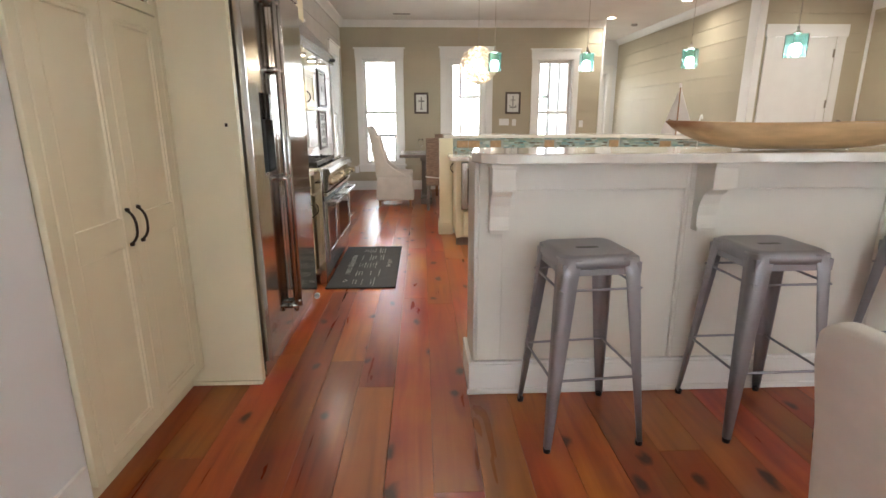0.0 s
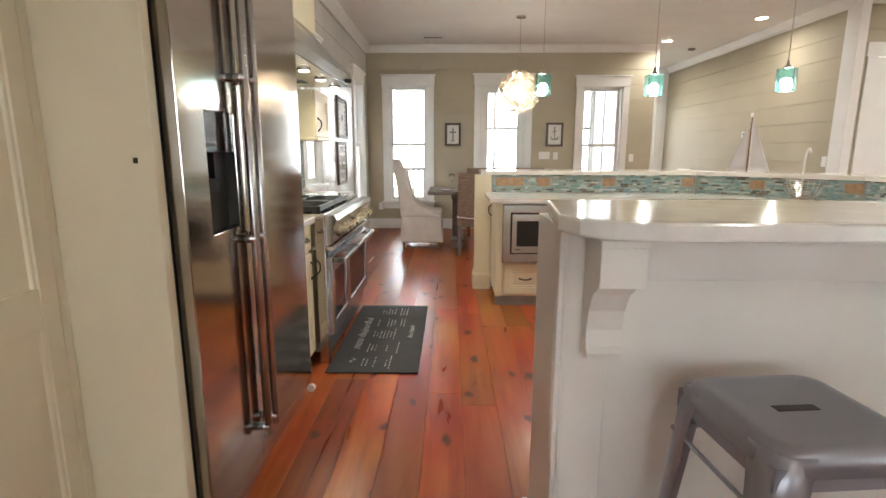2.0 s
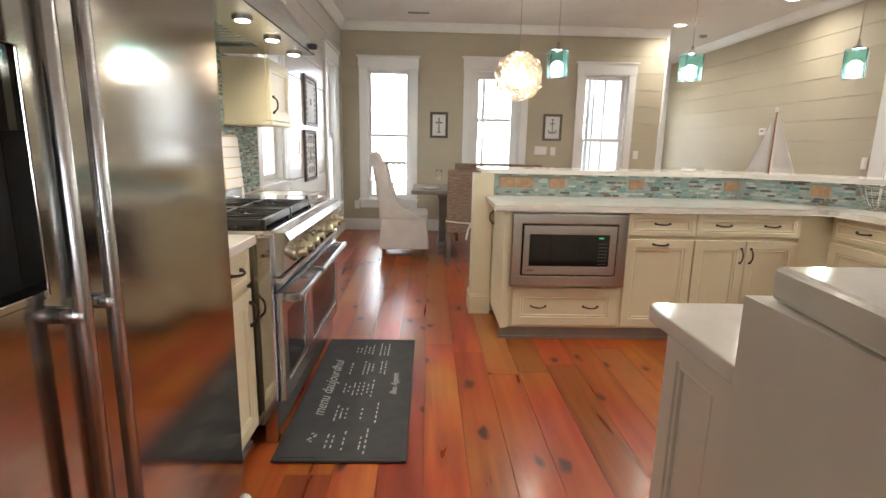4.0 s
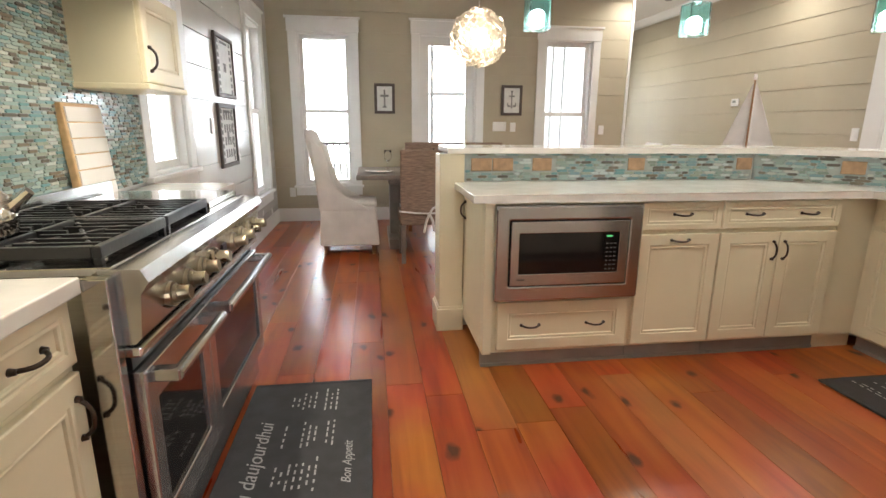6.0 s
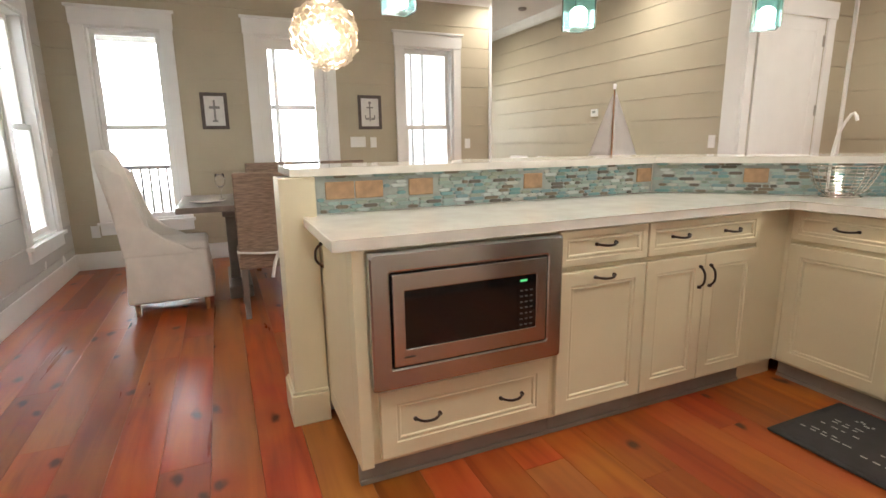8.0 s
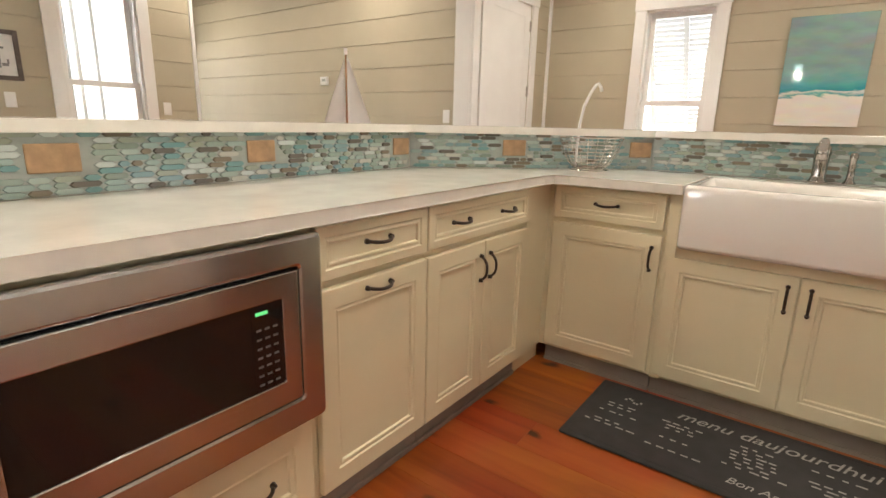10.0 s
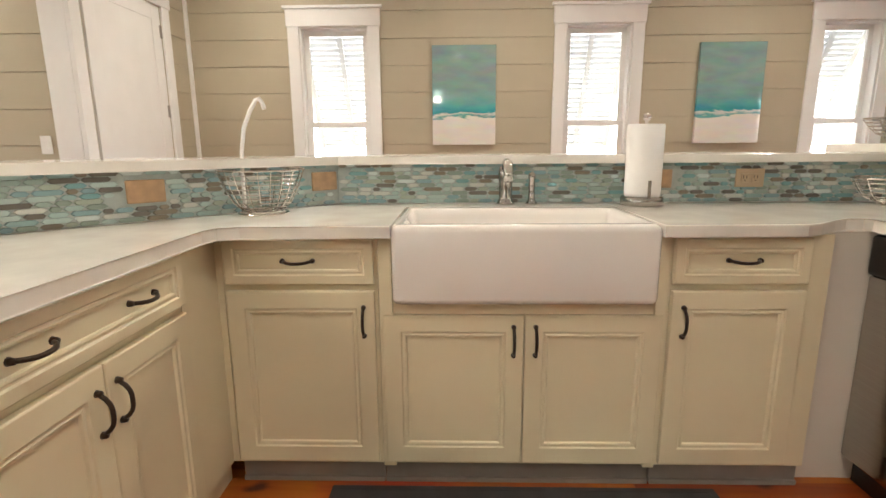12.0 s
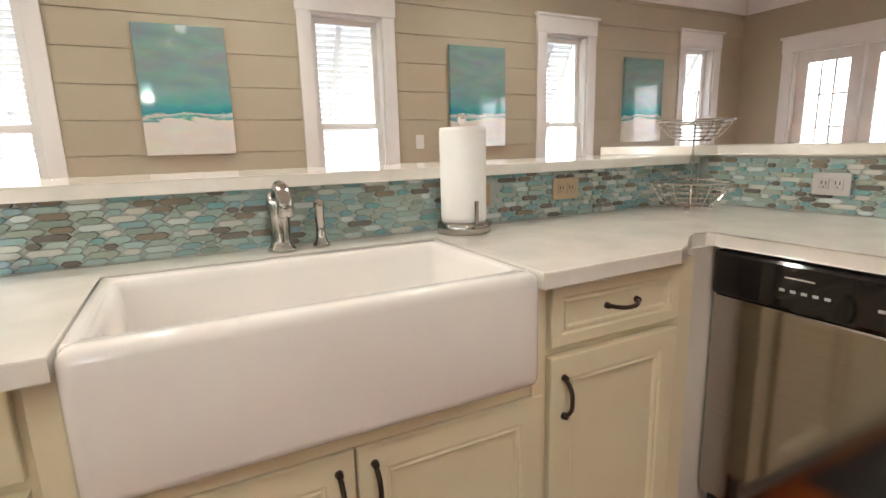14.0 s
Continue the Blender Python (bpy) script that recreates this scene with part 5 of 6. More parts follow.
cans = [(3.65, 9.75), (4.27, 8.4), (3.9, 11.2), (1.8, 4.7), (5.2, 4.4), (5.2, 2.2), (2.6, 0.1), (0.5, 4.9), (5.4, 6.4)]
cn = thing("recessed_light", "recessed round ceiling light, lit", "ceiling light", (0, 0, CZ), 0, "recessed lights in the ceiling")
part("trim_ring", lathe(bmesh.new(), [(0.10, -0.001), (0.10, -0.006), (0.07, -0.010), (0.068, -0.002)], 24), TRIM, cn)
part("lens", rod(bmesh.new(), (0, 0, -0.004), (0, 0, -0.002), 0.067, seg=24), LAMPGLOW, cn)
cn.matrix_basis = pose(*cans[0], CZ)
for x, y in cans[1:]:
    copy_thing(cn, pose(x, y, CZ))
for x, y in cans:
    data = lamp("recessed_bulb", "SPOT", pose(x, y, CZ - 0.02), 28, (1, 0.94, 0.84), size=0.06).data
    data.spot_size, data.spot_blend = radians(168), 1.0
for y in (4.30, 4.71, 5.12, 5.53):
    data = lamp("hood_bulb", "SPOT", pose(-0.535, y, H0 - 0.024), 5.5, (1, 0.88, 0.70), size=0.028).data
    data.spot_size, data.spot_blend = radians(168), 1.0

# ---- things on the walls and beyond the bar ----
PAINT = bpy.data.materials.new("beach painting")
PAINT.use_nodes = True
n, l = PAINT.node_tree.nodes, PAINT.node_tree.links
n["Principled BSDF"].inputs["Roughness"].default_value = 0.6
tc = n.new("ShaderNodeTexCoord")
sep = n.new("ShaderNodeSeparateXYZ")
no = n.new("ShaderNodeTexNoise")
no.inputs["Scale"].default_value, no.inputs["Detail"].default_value, no.inputs["Distortion"].default_value = 4.0, 8, 1.5
mp = n.new("ShaderNodeMapping")
mp.inputs["Scale"].default_value = (1, 0.7, 2.2)
oi = n.new("ShaderNodeObjectInfo")
l.new(tc.outputs["Object"], mp.inputs[0])
l.new(oi.outputs["Random"], mp.inputs["Location"])
l.new(mp.outputs[0], no.inputs["Vector"])
l.new(tc.outputs["Object"], sep.inputs[0])
ma = n.new("ShaderNodeMath")
ma.operation = "MULTIPLY_ADD"
l.new(no.outputs[0], ma.inputs[0])
ma.inputs[1].default_value = 0.14
l.new(sep.outputs["Z"], ma.inputs[2])
rp = n.new("ShaderNodeValToRGB")
els = rp.color_ramp.elements
els[0].position, els[0].color = 0.0, (0.72, 0.70, 0.64, 1)
els[1].position, els[1].color = 1.0, (0.22, 0.36, 0.36, 1)
for pos, col in ((0.315, (0.75, 0.73, 0.68, 1)), (0.325, (0.05, 0.36, 0.37, 1)), (0.35, (0.70, 0.70, 0.66, 1)), (0.365, (0.03, 0.30, 0.33, 1)), (0.42, (0.10, 0.38, 0.40, 1)), (0.50, (0.20, 0.36, 0.36, 1)), (0.72, (0.25, 0.36, 0.345, 1))):
    e = els.new(pos)
    e.color = col
l.new(ma.outputs[0], rp.inputs[0])
n2 = n.new("ShaderNodeTexNoise")
n2.inputs["Scale"].default_value, n2.inputs["Detail"].default_value = 7, 8
l.new(mp.outputs[0], n2.inputs["Vector"])
mx = n.new("ShaderNodeMix")
mx.data_type, mx.blend_type = "RGBA", "OVERLAY"
mx.inputs["Factor"].default_value = 0.35
l.new(rp.outputs[0], mx.inputs["A"])
l.new(n2.outputs["Color"], mx.inputs["B"])
l.new(mx.outputs["Result"], n["Principled BSDF"].inputs["Base Color"])
n["Principled BSDF"].inputs["Roughness"].default_value = 0.07
bu = n.new("ShaderNodeBump")
bu.inputs["Strength"].default_value, bu.inputs["Distance"].default_value = 0.04, 0.002
l.new(n2.outputs[0], bu.inputs["Height"])
l.new(bu.outputs[0], n["Principled BSDF"].inputs["Normal"])
for y0, y1 in ((4.54, 5.12), (2.14, 2.72), (0.045, 0.62)):
    ob = tagged(new("beach_painting", mesh_of("beach_painting", boxes((-0.035, (y0 - y1) / 2, 0.0, 0.0, (y1 - y0) / 2, 0.88), bevel=0.003), PAINT)), "unframed turquoise beach canvas on the board wall", "painting", "beach canvases")
    ob.matrix_basis = pose(EX - 0.002, (y0 + y1) / 2, 1.165)

GREYPRINT = mat("pale print", (0.72, 0.72, 0.70), 0.5, vary=0.08, scale=12)
FRAMEDK = mat("dark carved frame", (0.10, 0.08, 0.07), 0.5, vary=0.25, scale=30, bump=0.3)
INK = mat("grey ink", (0.25, 0.25, 0.25), 0.7, vary=0.3, scale=30)


def picture(at, turn, w, h, label, marks):
    t = thing("framed_picture", label, "picture", at, turn)
    f = 0.035
    part("frame", boxes((-w / 2, -0.025, 0, -w / 2 + f, -0.001, h), (w / 2 - f, -0.025, 0, w / 2, -0.001, h), (-w / 2 + f, -0.025, 0, w / 2 - f, -0.001, f), (-w / 2 + f, -0.025, h - f, w / 2 - f, -0.001, h), bevel=0.004), FRAMEDK, t, "dark frame")
    part("print", boxes((-w / 2 + f, -0.012, f, w / 2 - f, -0.001, h - f)), GREYPRINT, t)
    for r in marks:
        part("motif", boxes((r[0] * w, -0.0135, r[1] * h, r[2] * w, -0.012, r[3] * h)), INK, t)
    return t


CROSS = [(-0.04, 0.22, 0.04, 0.80), (-0.2, 0.56, 0.2, 0.63), (-0.1, 0.2, 0.1, 0.25)]
ANCHOR = [(-0.03, 0.24, 0.03, 0.76), (-0.14, 0.62, 0.14, 0.66), (-0.2, 0.28, -0.05, 0.34), (0.05, 0.28, 0.2, 0.34), (-0.22, 0.32, -0.17, 0.42), (0.17, 0.32, 0.22, 0.42), (-0.06, 0.76, 0.06, 0.82)]
picture((0.387, NY, 1.378), 0, 0.26, 0.37, "small dark-framed print of a cross", CROSS)
picture((2.054, NY, 1.37), 0, 0.28, 0.385, "small dark-framed print of an anchor", ANCHOR)
BORDER = [(-0.36, 0.08 + 0.11 * i, -0.28, 0.15 + 0.11 * i) for i in range(8)] + [(0.28, 0.08 + 0.11 * i, 0.36, 0.15 + 0.11 * i) for i in range(8)] + [(-0.2, 0.86, 0.2, 0.90), (-0.06, 0.42, 0.06, 0.56)]
picture((WX, 8.03, 1.45), 90, 0.56, 0.50, "dark-framed white print on the grey wall", BORDER)
picture((WX, 7.95, 0.88), 90, 0.52, 0.52, "dark-framed patterned print on the grey wall", BORDER + [(-0.2 + 0.14 * i, 0.15 + 0.2 * j, -0.12 + 0.14 * i, 0.28 + 0.2 * j) for i in range(4) for j in range(4)])


def plate_switch(at, turn, w=0.075, h=0.12, outlet=False, material=TRIM, label="white wall switch plate"):
    t = thing("outlet" if outlet else "light_switch", label, "outlet" if outlet else "switch", at, turn)
    p = part("plate", boxes((-w / 2, -0.007, -h / 2, w / 2, 0, h / 2), bevel=0.002), material, t)
    n = max(1, round(max(w, h) / 0.06)) if outlet else max(1, round(w / 0.06))
    for i in range(n):
        if outlet and w > h:
            x = (i - (n - 1) / 2) * 0.042
            part("socket", boxes((x - 0.016, -0.009, -0.018, x + 0.016, -0.007, 0.018), bevel=0.002), material, t)
            part("slot", boxes((x - 0.008, -0.0095, -0.002, x - 0.005, -0.009, 0.010), (x + 0.005, -0.0095, -0.002, x + 0.008, -0.009, 0.010), (x - 0.002, -0.0095, -0.012, x + 0.002, -0.009, -0.008)), BLACK, t)
        else:
            x = (i - (n - 1) / 2) * 0.046
            part("toggle", boxes((x - 0.016, -0.010, -0.034, x + 0.016, -0.007, 0.034), bevel=0.002), material, t)
    return t


plate_switch((1.90, NY, 1.227), 0, 0.18)
plate_switch((2.085, NY, 1.22), 0, 0.075)
plate_switch((3.33, NY, 1.19), 0, 0.075)
plate_switch((-0.82, NY, 0.38), 0, 0.075, label="white wall outlet plate")
plate_switch((4.75, 7.64, 1.178), -90, 0.075)
plate_switch((WX, 7.55, 1.22), 90, 0.075)
TANOUT = mat("beige plate", (0.45, 0.34, 0.22), 0.45, vary=0.06)
plate_switch((3.475, 3.705, 1.015), -90, 0.115, 0.075, True, TANOUT, "beige double outlet in the mosaic")
plate_switch((2.98, 2.985, 1.015), 180, 0.115, 0.075, True, mat("grey plate", (0.46, 0.44, 0.43), 0.4, vary=0.05), "pale double outlet in the mosaic")
th = thing("thermostat", "small white wall thermostat", "thermostat", (4.75, 9.345, 1.54), -90)
part("case", boxes((-0.06, -0.025, -0.045, 0.06, 0, 0.045), bevel=0.006), TRIM, th)
part("screen", boxes((-0.03, -0.027, -0.005, 0.03, -0.025, 0.025)), mat("grey screen", (0.3, 0.33, 0.3), 0.3), th)
vt = thing("ceiling_vent", "small white slatted ceiling vent", "vent", (0.085, 9.48, CZ), 0)
part("frame", boxes((-0.16, -0.08, -0.008, 0.16, -0.06, -0.001), (-0.16, 0.06, -0.008, 0.16, 0.08, -0.001), (-0.16, -0.06, -0.008, -0.14, 0.06, -0.001), (0.14, -0.06, -0.008, 0.16, 0.06, -0.001), bevel=0.002), TRIM, vt)
for i in range(5):
    part("slat", boxes((-0.14, -0.055 + 0.023 * i, -0.006, 0.14, -0.043 + 0.023 * i, -0.002)), TOE, vt)
sd = thing("smoke_detector", "round grey ceiling detector", "detector", (4.29, 10.35, CZ), 0)
part("case", lathe(bmesh.new(), [(0.055, -0.001), (0.055, -0.02), (0.04, -0.032), (0.01, -0.034)], 20), TOE, sd)

# console table with the model yacht
cs = thing("console_table", "low white console table along the board wall", "table", (4.47, 8.70, 0.04))
part("tabletop", boxes((-0.2, -0.7, 0.74, 0.22, 0.7, 0.78), bevel=0.005), TRIM, cs)
for x in (-0.17, 0.19):
    for y in (-0.66, 0.66):
        part("leg", boxes((x - 0.025, y - 0.025, -0.04, x + 0.025, y + 0.025, 0.74), bevel=0.003), TRIM, cs)
yt = thing("model_yacht", "white model sailing yacht with two cloth sails", "model boat", (4.45, 8.68, 0.8205), -40)
hull = bmesh.new()
rings = []
for x, hw, kz in ((-0.30, 0.02, 0.08), (-0.22, 0.05, 0.03), (0, 0.07, 0.0), (0.2, 0.05, 0.03), (0.32, 0.006, 0.09)):
    rings.append([hull.verts.new(p) for p in ((x, -hw, 0.12), (x, 0, kz), (x, hw, 0.12))])
for p, q in zip(rings, rings[1:]):
    for k in range(3):
        hull.faces.new((p[k], p[(k + 1) % 3], q[(k + 1) % 3], q[k]))
hull.faces.new(rings[0]), hull.faces.new(rings[-1][::-1])
bmesh.ops.recalc_face_normals(hull, faces=hull.faces)
part("hull", hull, TRIM, yt)
part("mast", rod(bmesh.new(), (0, 0, 0.11), (0, 0, 0.97), 0.010, 0.007), WOODDARK, yt)
part("mast_cap", boxes((-0.018, -0.018, 0.93, 0.018, 0.018, 0.99), bevel=0.004), SAIL, yt)


def sail(pts, bulge):
    bm = bmesh.new()
    a, b, c = (Vector(p) for p in pts)
    rows = []
    for i in range(9):
        u = i / 8
        row = []
        for j in range(9):
            v = j / 8
            p = a.lerp(b.lerp(c, v), u) if i else a.copy()
            row.append(bm.verts.new(p + Vector((0, bulge * math.sin(math.pi * v) * u * (1.2 - u), 0))))
        rows.append(row)
    for p, q in zip(rows, rows[1:]):
        for k in range(8):
            bm.faces.new((p[k], p[k + 1], q[k + 1], q[k]))
    bmesh.ops.solidify(bm, geom=bm.faces[:], thickness=0.002)
    return bm


part("mainsail", sail([(0.012, 0, 0.93), (0.012, 0, 0.20), (0.28, 0.02, 0.18)], 0.03), SAIL, yt, "white triangular sail", smooth=True)
part("jib", sail([(-0.012, 0, 0.90), (-0.012, 0, 0.20), (-0.26, 0.02, 0.18)], 0.03), SAIL, yt, "white triangular sail", smooth=True)
for y in (10.0, 10.7):
    lc = thing("lounge_chair", "pale upholstered low-backed chair beyond the bar", "chair", (4.25, y, 0), -90, "pale chairs along the wall")
    part("backrest", boxes((-0.24, 0.2, 0.42, 0.24, 0.28, 1.0), bevel=0.05), LINEN, lc, smooth=True)
    part("seat", boxes((-0.25, -0.25, 0.34, 0.25, 0.26, 0.46), bevel=0.03), LINEN, lc, smooth=True)
    for x in (-0.2, 0.2):
        for yy in (-0.2, 0.2):
            part("leg", rod(bmesh.new(), (x, yy, 0), (x, yy, 0.35), 0.018, 0.022, 8), WOODDARK, lc)

# pale chair at the start of the walk
slip_chair((1.60, 1.26, 0), 6, 0.75)

# shutters outside the east windows
for a, b in EW:
    t = thing("shutter", "white louvred top-hung shutter outside the window", "shutter", (EX + 0.2, (a + b) / 2, 2.25), 0, "shutters outside the east windows")
    w, L = (b - a) + 0.1, 1.25
    tilt = pose(0, 0, 0, 0, -28, 0)
    for y0, y1 in ((-w / 2, -w / 2 + 0.05), (w / 2 - 0.05, w / 2), (-0.025, 0.025)):
        part("stile", boxes((-0.015, y0, -L, 0.015, y1, 0)), SHUTTER, t, m=tilt)
    for i in range(int(L / 0.05) - 1):
        z = -0.06 - i * 0.05
        bm = bmesh.new()
        box(bm, -0.028, -w / 2 + 0.051, -0.004, 0.028, -0.026, 0.004, 0.0015)
        box(bm, -0.028, 0.026, -0.004, 0.028, w / 2 - 0.051, 0.004, 0.0015)
        part("slat", bm, SHUTTER, t, m=tilt @ pose(0, 0, z, 0, 66, 0))

# ---- mosaic and floor pieces ----
TILE = bpy.data.materials.new("glass and shell mosaic")
TILE.use_nodes = True
n, l = TILE.node_tree.nodes, TILE.node_tree.links
oi = n.new("ShaderNodeObjectInfo")
gi = n.new("ShaderNodeNewGeometry")
ad = n.new("ShaderNodeMath")
ad.operation = "ADD"
l.new(oi.outputs["Random"], ad.inputs[0])
l.new(gi.outputs["Random Per Island"], ad.inputs[1])
fr_ = n.new("ShaderNodeMath")
fr_.operation = "FRACT"
l.new(ad.outputs[0], fr_.inputs[0])
rp = n.new("ShaderNodeValToRGB")
rp.color_ramp.interpolation = "CONSTANT"
cols = [(0.36, 0.48, 0.46), (0.28, 0.41, 0.41), (0.56, 0.64, 0.62), (0.24, 0.37, 0.40), (0.36, 0.41, 0.34), (0.16, 0.15, 0.13), (0.42, 0.52, 0.49), (0.26, 0.33, 0.28), (0.55, 0.57, 0.52), (0.20, 0.37, 0.38), (0.24, 0.21, 0.16), (0.33, 0.42, 0.38)]
els = rp.color_ramp.elements
els[0].position, els[0].color = 0, (*cols[0], 1)
els[1].position, els[1].color = 1 / len(cols), (*cols[1], 1)
for i, c in enumerate(cols[2:]):
    e = els.new((i + 2) / len(cols))
    e.color = (*c, 1)
l.new(fr_.outputs[0], rp.inputs[0])
l.new(rp.outputs[0], n["Principled BSDF"].inputs["Base Color"])
n["Principled BSDF"].inputs["Roughness"].default_value = 0.13
n["Principled BSDF"].inputs["Coat Weight"].default_value = 0.2


def tile_mesh(w, h, slope, d=0.005):
    bm = bmesh.new()
    e = h * slope
    for dd, s in ((0.0, 1.0), (d, 0.93)):
        pts = [(-w / 2 * s, 0), (-w / 2 * s + e, -h / 2 * s), (w / 2 * s - e, -h / 2 * s), (w / 2 * s, 0), (w / 2 * s - e, h / 2 * s), (-w / 2 * s + e, h / 2 * s)]
        ring = [bm.verts.new((x, -dd, z)) for x, z in pts]
        if dd:
            for k in range(6):
                bm.faces.new((old[k], old[(k + 1) % 6], ring[(k + 1) % 6], ring[k]))
            bm.faces.new(ring)
        old = ring
    return mesh_of("tile", bm, TILE)


def tile_set(tw, th):
    """Row height, then widths and meshes of long six-sided tiles."""
    widths = [tw * k for k in (0.6, 0.8, 0.95, 1.05, 1.2, 1.4)]
    return th, widths, [tile_mesh(w - 0.001, th - 0.001, e) for w, e in zip(widths, (0.5, 0.65, 0.55, 0.7, 0.5, 0.6))]


def mosaic(name, at, turn, length, z0, z1, tiles, inserts=(), single=True):
    """A mosaic field: local x along the wall, -y towards the room; inserts: (x0, x1) of tan stones."""
    back = solid(name, boxes((0, 0, z0, length, 0.006, z1)), GROUT, "sea-green glass and shell mosaic splashback", "splashback", kind="structure")
    back.matrix_basis = pose(*at, 0, 0, turn)
    zi0, zi1 = 0.975, 1.05
    bm = bmesh.new()
    th, widths, shapes = tiles
    count, rows = 0, int((z1 - z0) / th) + 1
    for r in range(rows):
        z = z0 + th * (r + 0.5)
        edge = 0.002 - random.random() * widths[2]
        while z < z1:
            k = random.randrange(6)
            x = edge + widths[k] / 2
            edge += widths[k]
            if edge > length:
                break
            inside = any(a - widths[k] * 0.45 < x < b + widths[k] * 0.45 for a, b in inserts) and zi0 - th * 0.4 < z < zi1 + th * 0.4
            if edge - widths[k] < -0.001 or inside:
                continue
            if single and count < 300:
                o = new("tile", shapes[k])
                o.parent = back
                o.location = (x, 0, z)
                count += 1
            else:
                m0 = len(bm.verts)
                bm.from_mesh(shapes[k])
                bm.verts.ensure_lookup_table()
                for v in bm.verts[m0:]:
                    v.co += Vector((x, 0, z))
    if len(bm.verts):
        tagged(part("tile_field", bm, TILE, back), kind="stuff")
    else:
        bm.free()
    for a, b in inserts:
        part("stone", boxes((a, -0.008, zi0, b, 0, zi1), bevel=0.004), TAN, back, "tan stone insert")
    return back


BAND = tile_set(0.058, 0.0165)
mosaic("mosaic_north", (0.735, 6.273, 0), 0, 1.88, 0.916, 1.075, BAND, [(0.045, 0.17), (0.175, 0.30), (0.42, 0.54), (1.03, 1.14), (1.765, 1.872)])
dl = math.hypot(3.488 - 2.62, 6.273 - 5.40)
mosaic("mosaic_diagonal", (2.62, 6.273, 0), -math.degrees(math.atan2(6.273 - 5.40, 3.488 - 2.62)), dl, 0.916, 1.075, BAND, [(0.45, 0.565), (1.105, 1.22)])
mosaic("mosaic_east", (3.488, 5.40, 0), -90, 2.42, 0.916, 1.075, BAND, [(1.29, 1.386)])
mosaic("mosaic_south", (3.488, 2.972, 0), 180, 2.77, 0.916, 1.10, BAND)
mosaic("mosaic_range", (WX + 0.012, 4.10, 0), 90, 2.26, 0.93, 1.79, tile_set(0.056, 0.0125), [], single=False)
bd = thing("serving_board", "pale wood board with a whitewashed lined face", "board", (WX + 0.065, 5.65, 0.9155), 90)
part("edge", boxes((-0.15, 0.0, 0.0, 0.14, 0.03, 0.40), bevel=0.005), WOODPALE, bd, m=pose(0, 0, 0, -4, 0, 0))
for i in range(6):
    part("slat", boxes((-0.135, -0.006, 0.012 + 0.063 * i, 0.135, 0.001, 0.070 + 0.063 * i), bevel=0.002), PAPER, bd, "whitewashed slat", m=pose(0, 0, 0, -4, 0, 0))
plate_switch((WX + 0.006, 6.13, 1.12), 90, 0.075, 0.115, False, TANOUT, "beige switch plate on the mosaic")
plate_switch((EX, 3.02, 1.22), -90, 0.075)

PLANK = bpy.data.materials.new("red heart pine")
PLANK.use_nodes = True
n, l = PLANK.node_tree.nodes, PLANK.node_tree.links
b = n["Principled BSDF"]
tc = n.new("ShaderNodeTexCoord")
oi = n.new("ShaderNodeObjectInfo")
shift = n.new("ShaderNodeVectorMath")
shift.operation = "MULTIPLY_ADD"
cmb = n.new("ShaderNodeCombineXYZ")
for i in range(3):
    l.new(oi.outputs["Random"], cmb.inputs[i])
l.new(cmb.outputs[0], shift.inputs[0])
shift.inputs[1].default_value = (37, 91, 13)
l.new(tc.outputs["Object"], shift.inputs[2])
mp = n.new("ShaderNodeMapping")
mp.inputs["Scale"].default_value = (5, 0.4, 1)
l.new(shift.outputs[0], mp.inputs[0])
def noise_node(vec, scale, detail, distortion):
    t = n.new("ShaderNodeTexNoise")
    t.inputs["Scale"].default_value, t.inputs["Detail"].default_value, t.inputs["Distortion"].default_value = scale, detail, distortion
    l.new(vec, t.inputs["Vector"])
    return t


def ranged(source, f0, f1, t0, t1):
    t = n.new("ShaderNodeMapRange")
    for k, v in zip(("From Min", "From Max", "To Min", "To Max"), (f0, f1, t0, t1)):
        t.inputs[k].default_value = v
    l.new(source, t.inputs[0])
    return t.outputs[0]


def mixed(fac, a, b_, blend="MIX"):
    t = n.new("ShaderNodeMix")
    t.data_type, t.blend_type = "RGBA", blend
    for key, v in (("Factor", fac), ("A", a), ("B", b_)):
        if isinstance(v, bpy.types.NodeSocket):
            l.new(v, t.inputs[key])
        else:
            t.inputs[key].default_value = v
    return t.outputs["Result"]


grain = noise_node(mp.outputs[0], 2.6, 5, 0.7)
mp2 = n.new("ShaderNodeMapping")
mp2.inputs["Scale"].default_value = (4.6, 2.6, 1)
l.new(shift.outputs[0], mp2.inputs[0])
warp = noise_node(mp2.outputs[0], 2.2, 4, 0.0)
wv = n.new("ShaderNodeVectorMath")
wv.operation = "MULTIPLY_ADD"
l.new(warp.outputs["Color"], wv.inputs[0])
wv.inputs[1].default_value = (0.35, 0.35, 0)
l.new(mp2.outputs[0], wv.inputs[2])
knot = n.new("ShaderNodeTexVoronoi")
knot.voronoi_dimensions = "2D"
knot.inputs["Scale"].default_value = 0.62
l.new(wv.outputs[0], knot.inputs["Vector"])
kn = ranged(knot.outputs["Distance"], 0.03, 0.085, 1.0, 0.0)
halo = ranged(knot.outputs["Distance"], 0.05, 0.30, 0.6, 0.0)
patch = noise_node(shift.outputs[0], 1.1, 3, 0.6)
rp = n.new("ShaderNodeValToRGB")
els = rp.color_ramp.elements
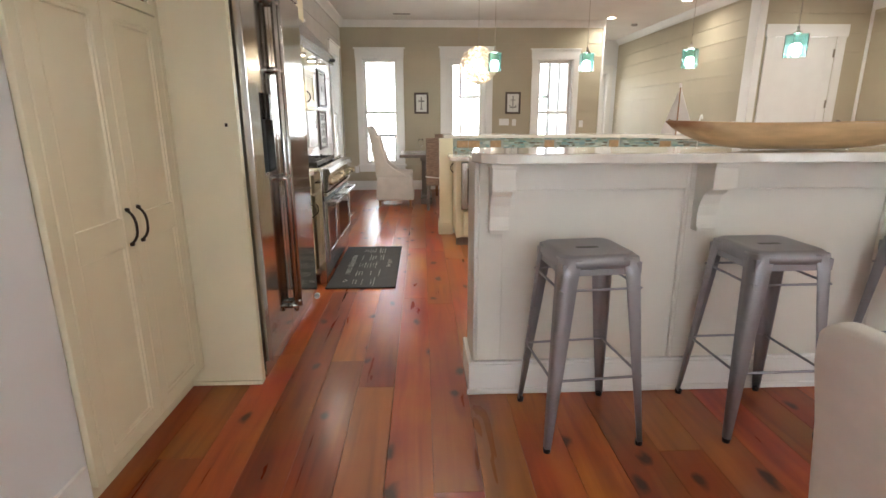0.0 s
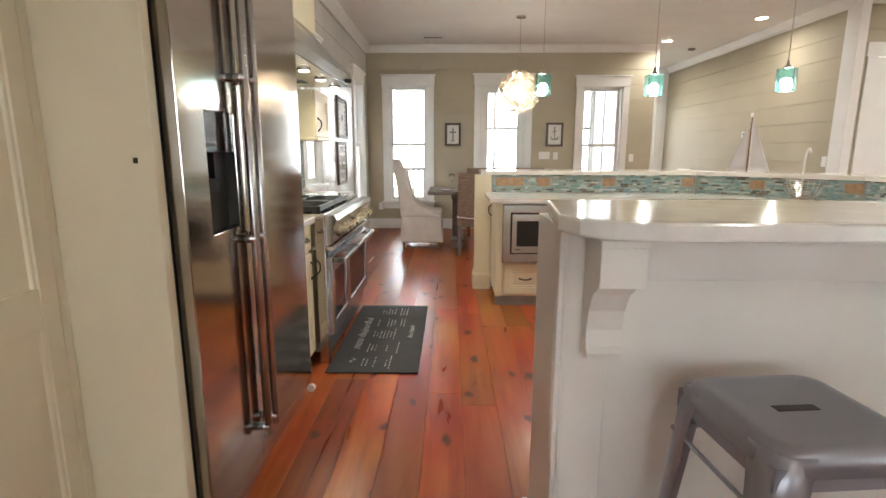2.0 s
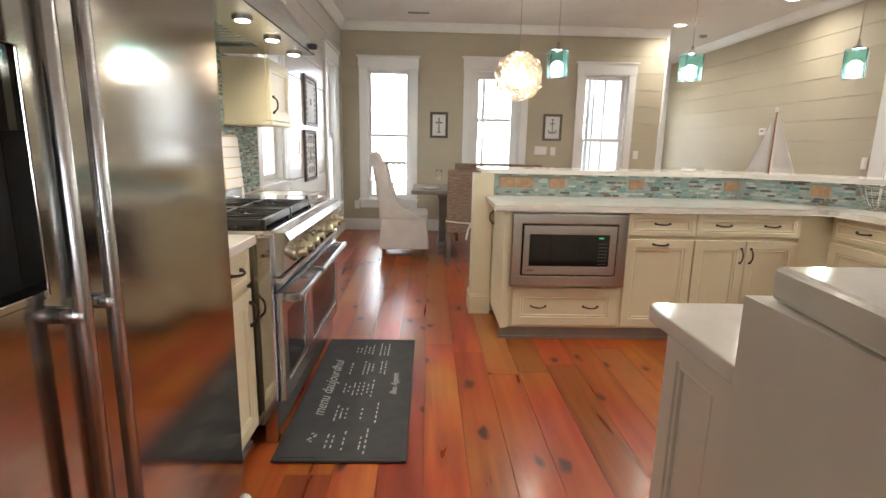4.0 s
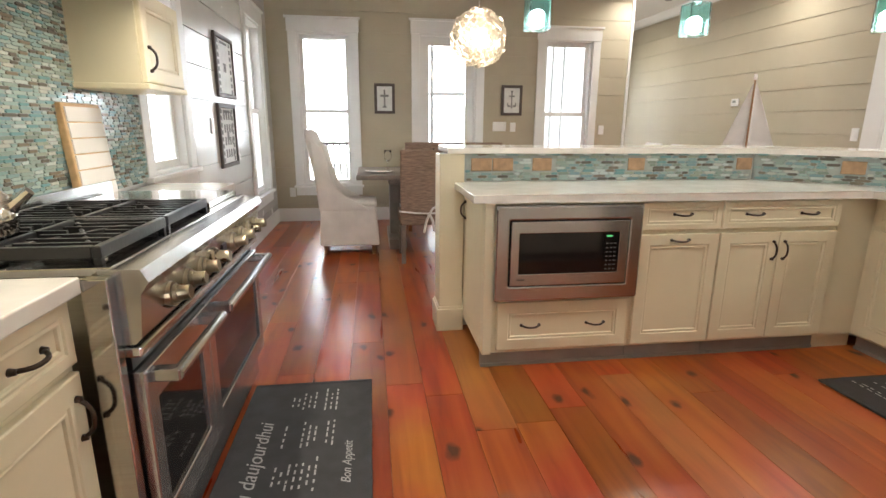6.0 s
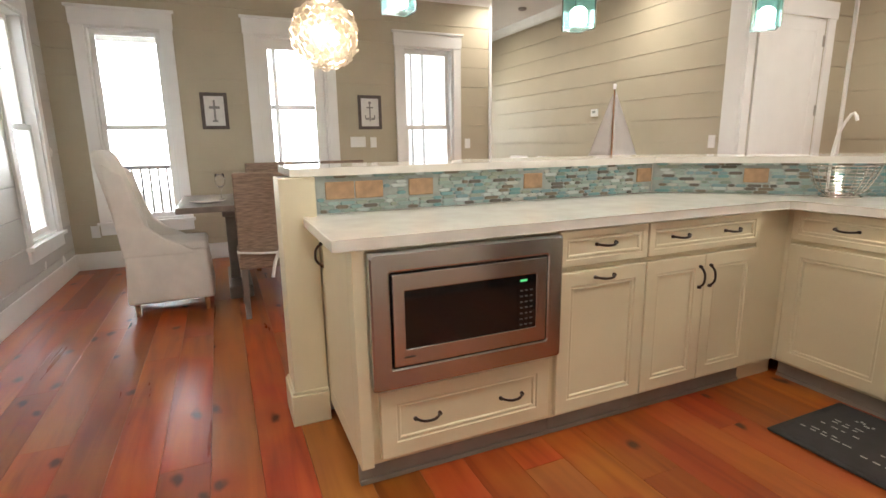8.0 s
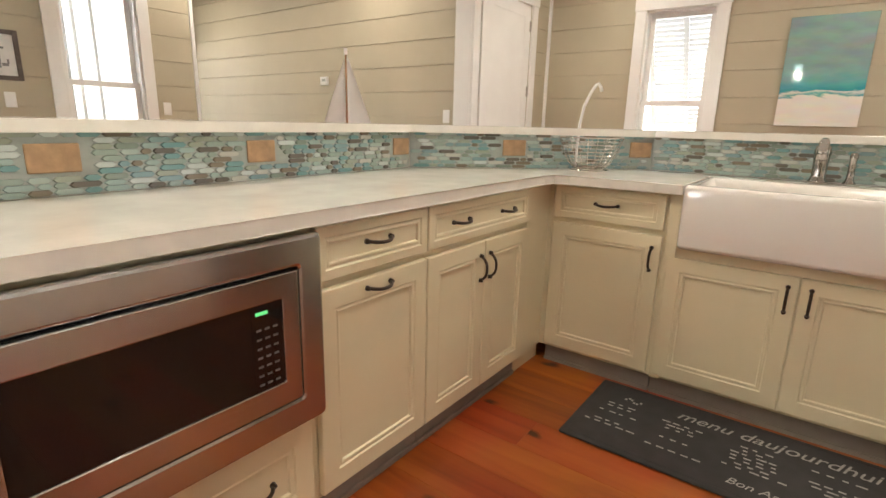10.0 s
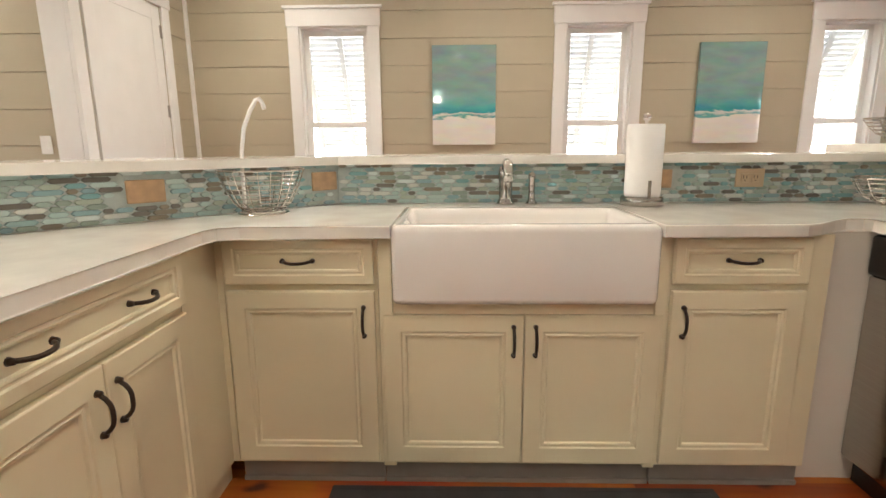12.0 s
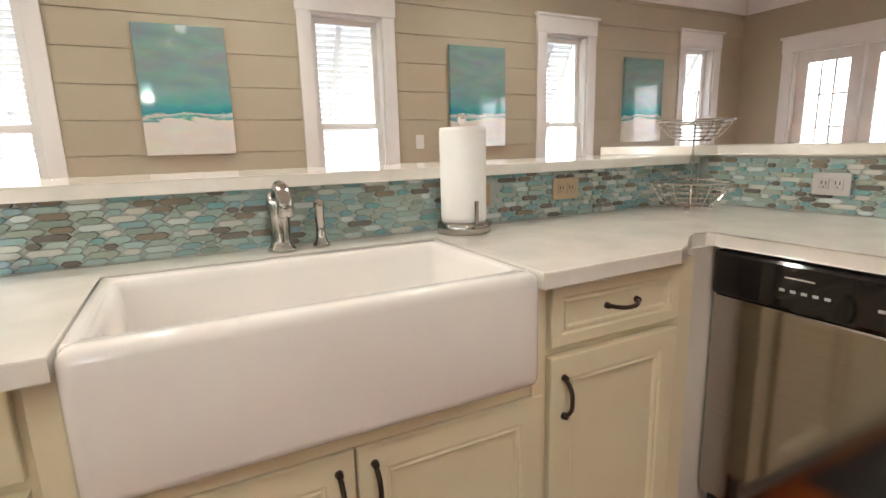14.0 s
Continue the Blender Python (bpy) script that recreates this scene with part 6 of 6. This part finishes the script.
els[0].position, els[0].color = 0.30, (0.23, 0.040, 0.008, 1)
els[1].position, els[1].color = 0.72, (0.45, 0.12, 0.024, 1)
e = els.new(0.5)
e.color = (0.37, 0.080, 0.014, 1)
l.new(grain.outputs[0], rp.inputs[0])
hs = n.new("ShaderNodeHueSaturation")
l.new(ranged(oi.outputs["Random"], 0, 1, 0.62, 1.32), hs.inputs["Value"])
l.new(ranged(patch.outputs[0], 0.35, 0.65, 0.485, 0.515), hs.inputs["Hue"])
l.new(rp.outputs[0], hs.inputs["Color"])
olive = mixed(ranged(oi.outputs["Random"], 0.80, 0.86, 0.0, 0.45), hs.outputs[0], (0.24, 0.13, 0.045, 1))
red = mixed(halo, olive, (0.30, 0.045, 0.012, 1))
col = mixed(kn, red, (0.06, 0.012, 0.006, 1))
l.new(col, b.inputs["Base Color"])
l.new(ranged(grain.outputs[0], 0.3, 0.7, 0.27, 0.38), b.inputs["Roughness"])
b.inputs["Coat Weight"].default_value, b.inputs["Coat Roughness"].default_value = 0.12, 0.15
bu = n.new("ShaderNodeBump")
bu.inputs["Strength"].default_value, bu.inputs["Distance"].default_value = 0.12, 0.003
l.new(grain.outputs[0], bu.inputs["Height"])
l.new(bu.outputs[0], b.inputs["Normal"])


def plank_mesh(w, length):
    return mesh_of("plank", boxes((0, 0, -0.012, w - 0.0012, length - 0.001, 0.0), bevel=0.0008), PLANK)


PW = 0.18
meshes = {}
rnd = random.Random(11)
x = -1.02
while x < 6.3:
    near = x < 3.1
    y = SY + rnd.uniform(-1.6, -0.2)
    while y < 12.3:
        length = rnd.choice((1.5, 1.9, 2.3, 2.8, 3.3)) if near else 6.0
        y0, y1 = max(y, SY), min(y + length, 12.3)
        y += length
        if y1 - y0 < 0.05:
            continue
        if x > 3.62 and y0 > 12.3:
            continue
        key = round(y1 - y0, 3)
        if key not in meshes:
            meshes[key] = plank_mesh(PW, key)
        o = new("plank", meshes[key])
        o.parent = FLOOR
        o.location = (x, y0, 0)
    x += PW
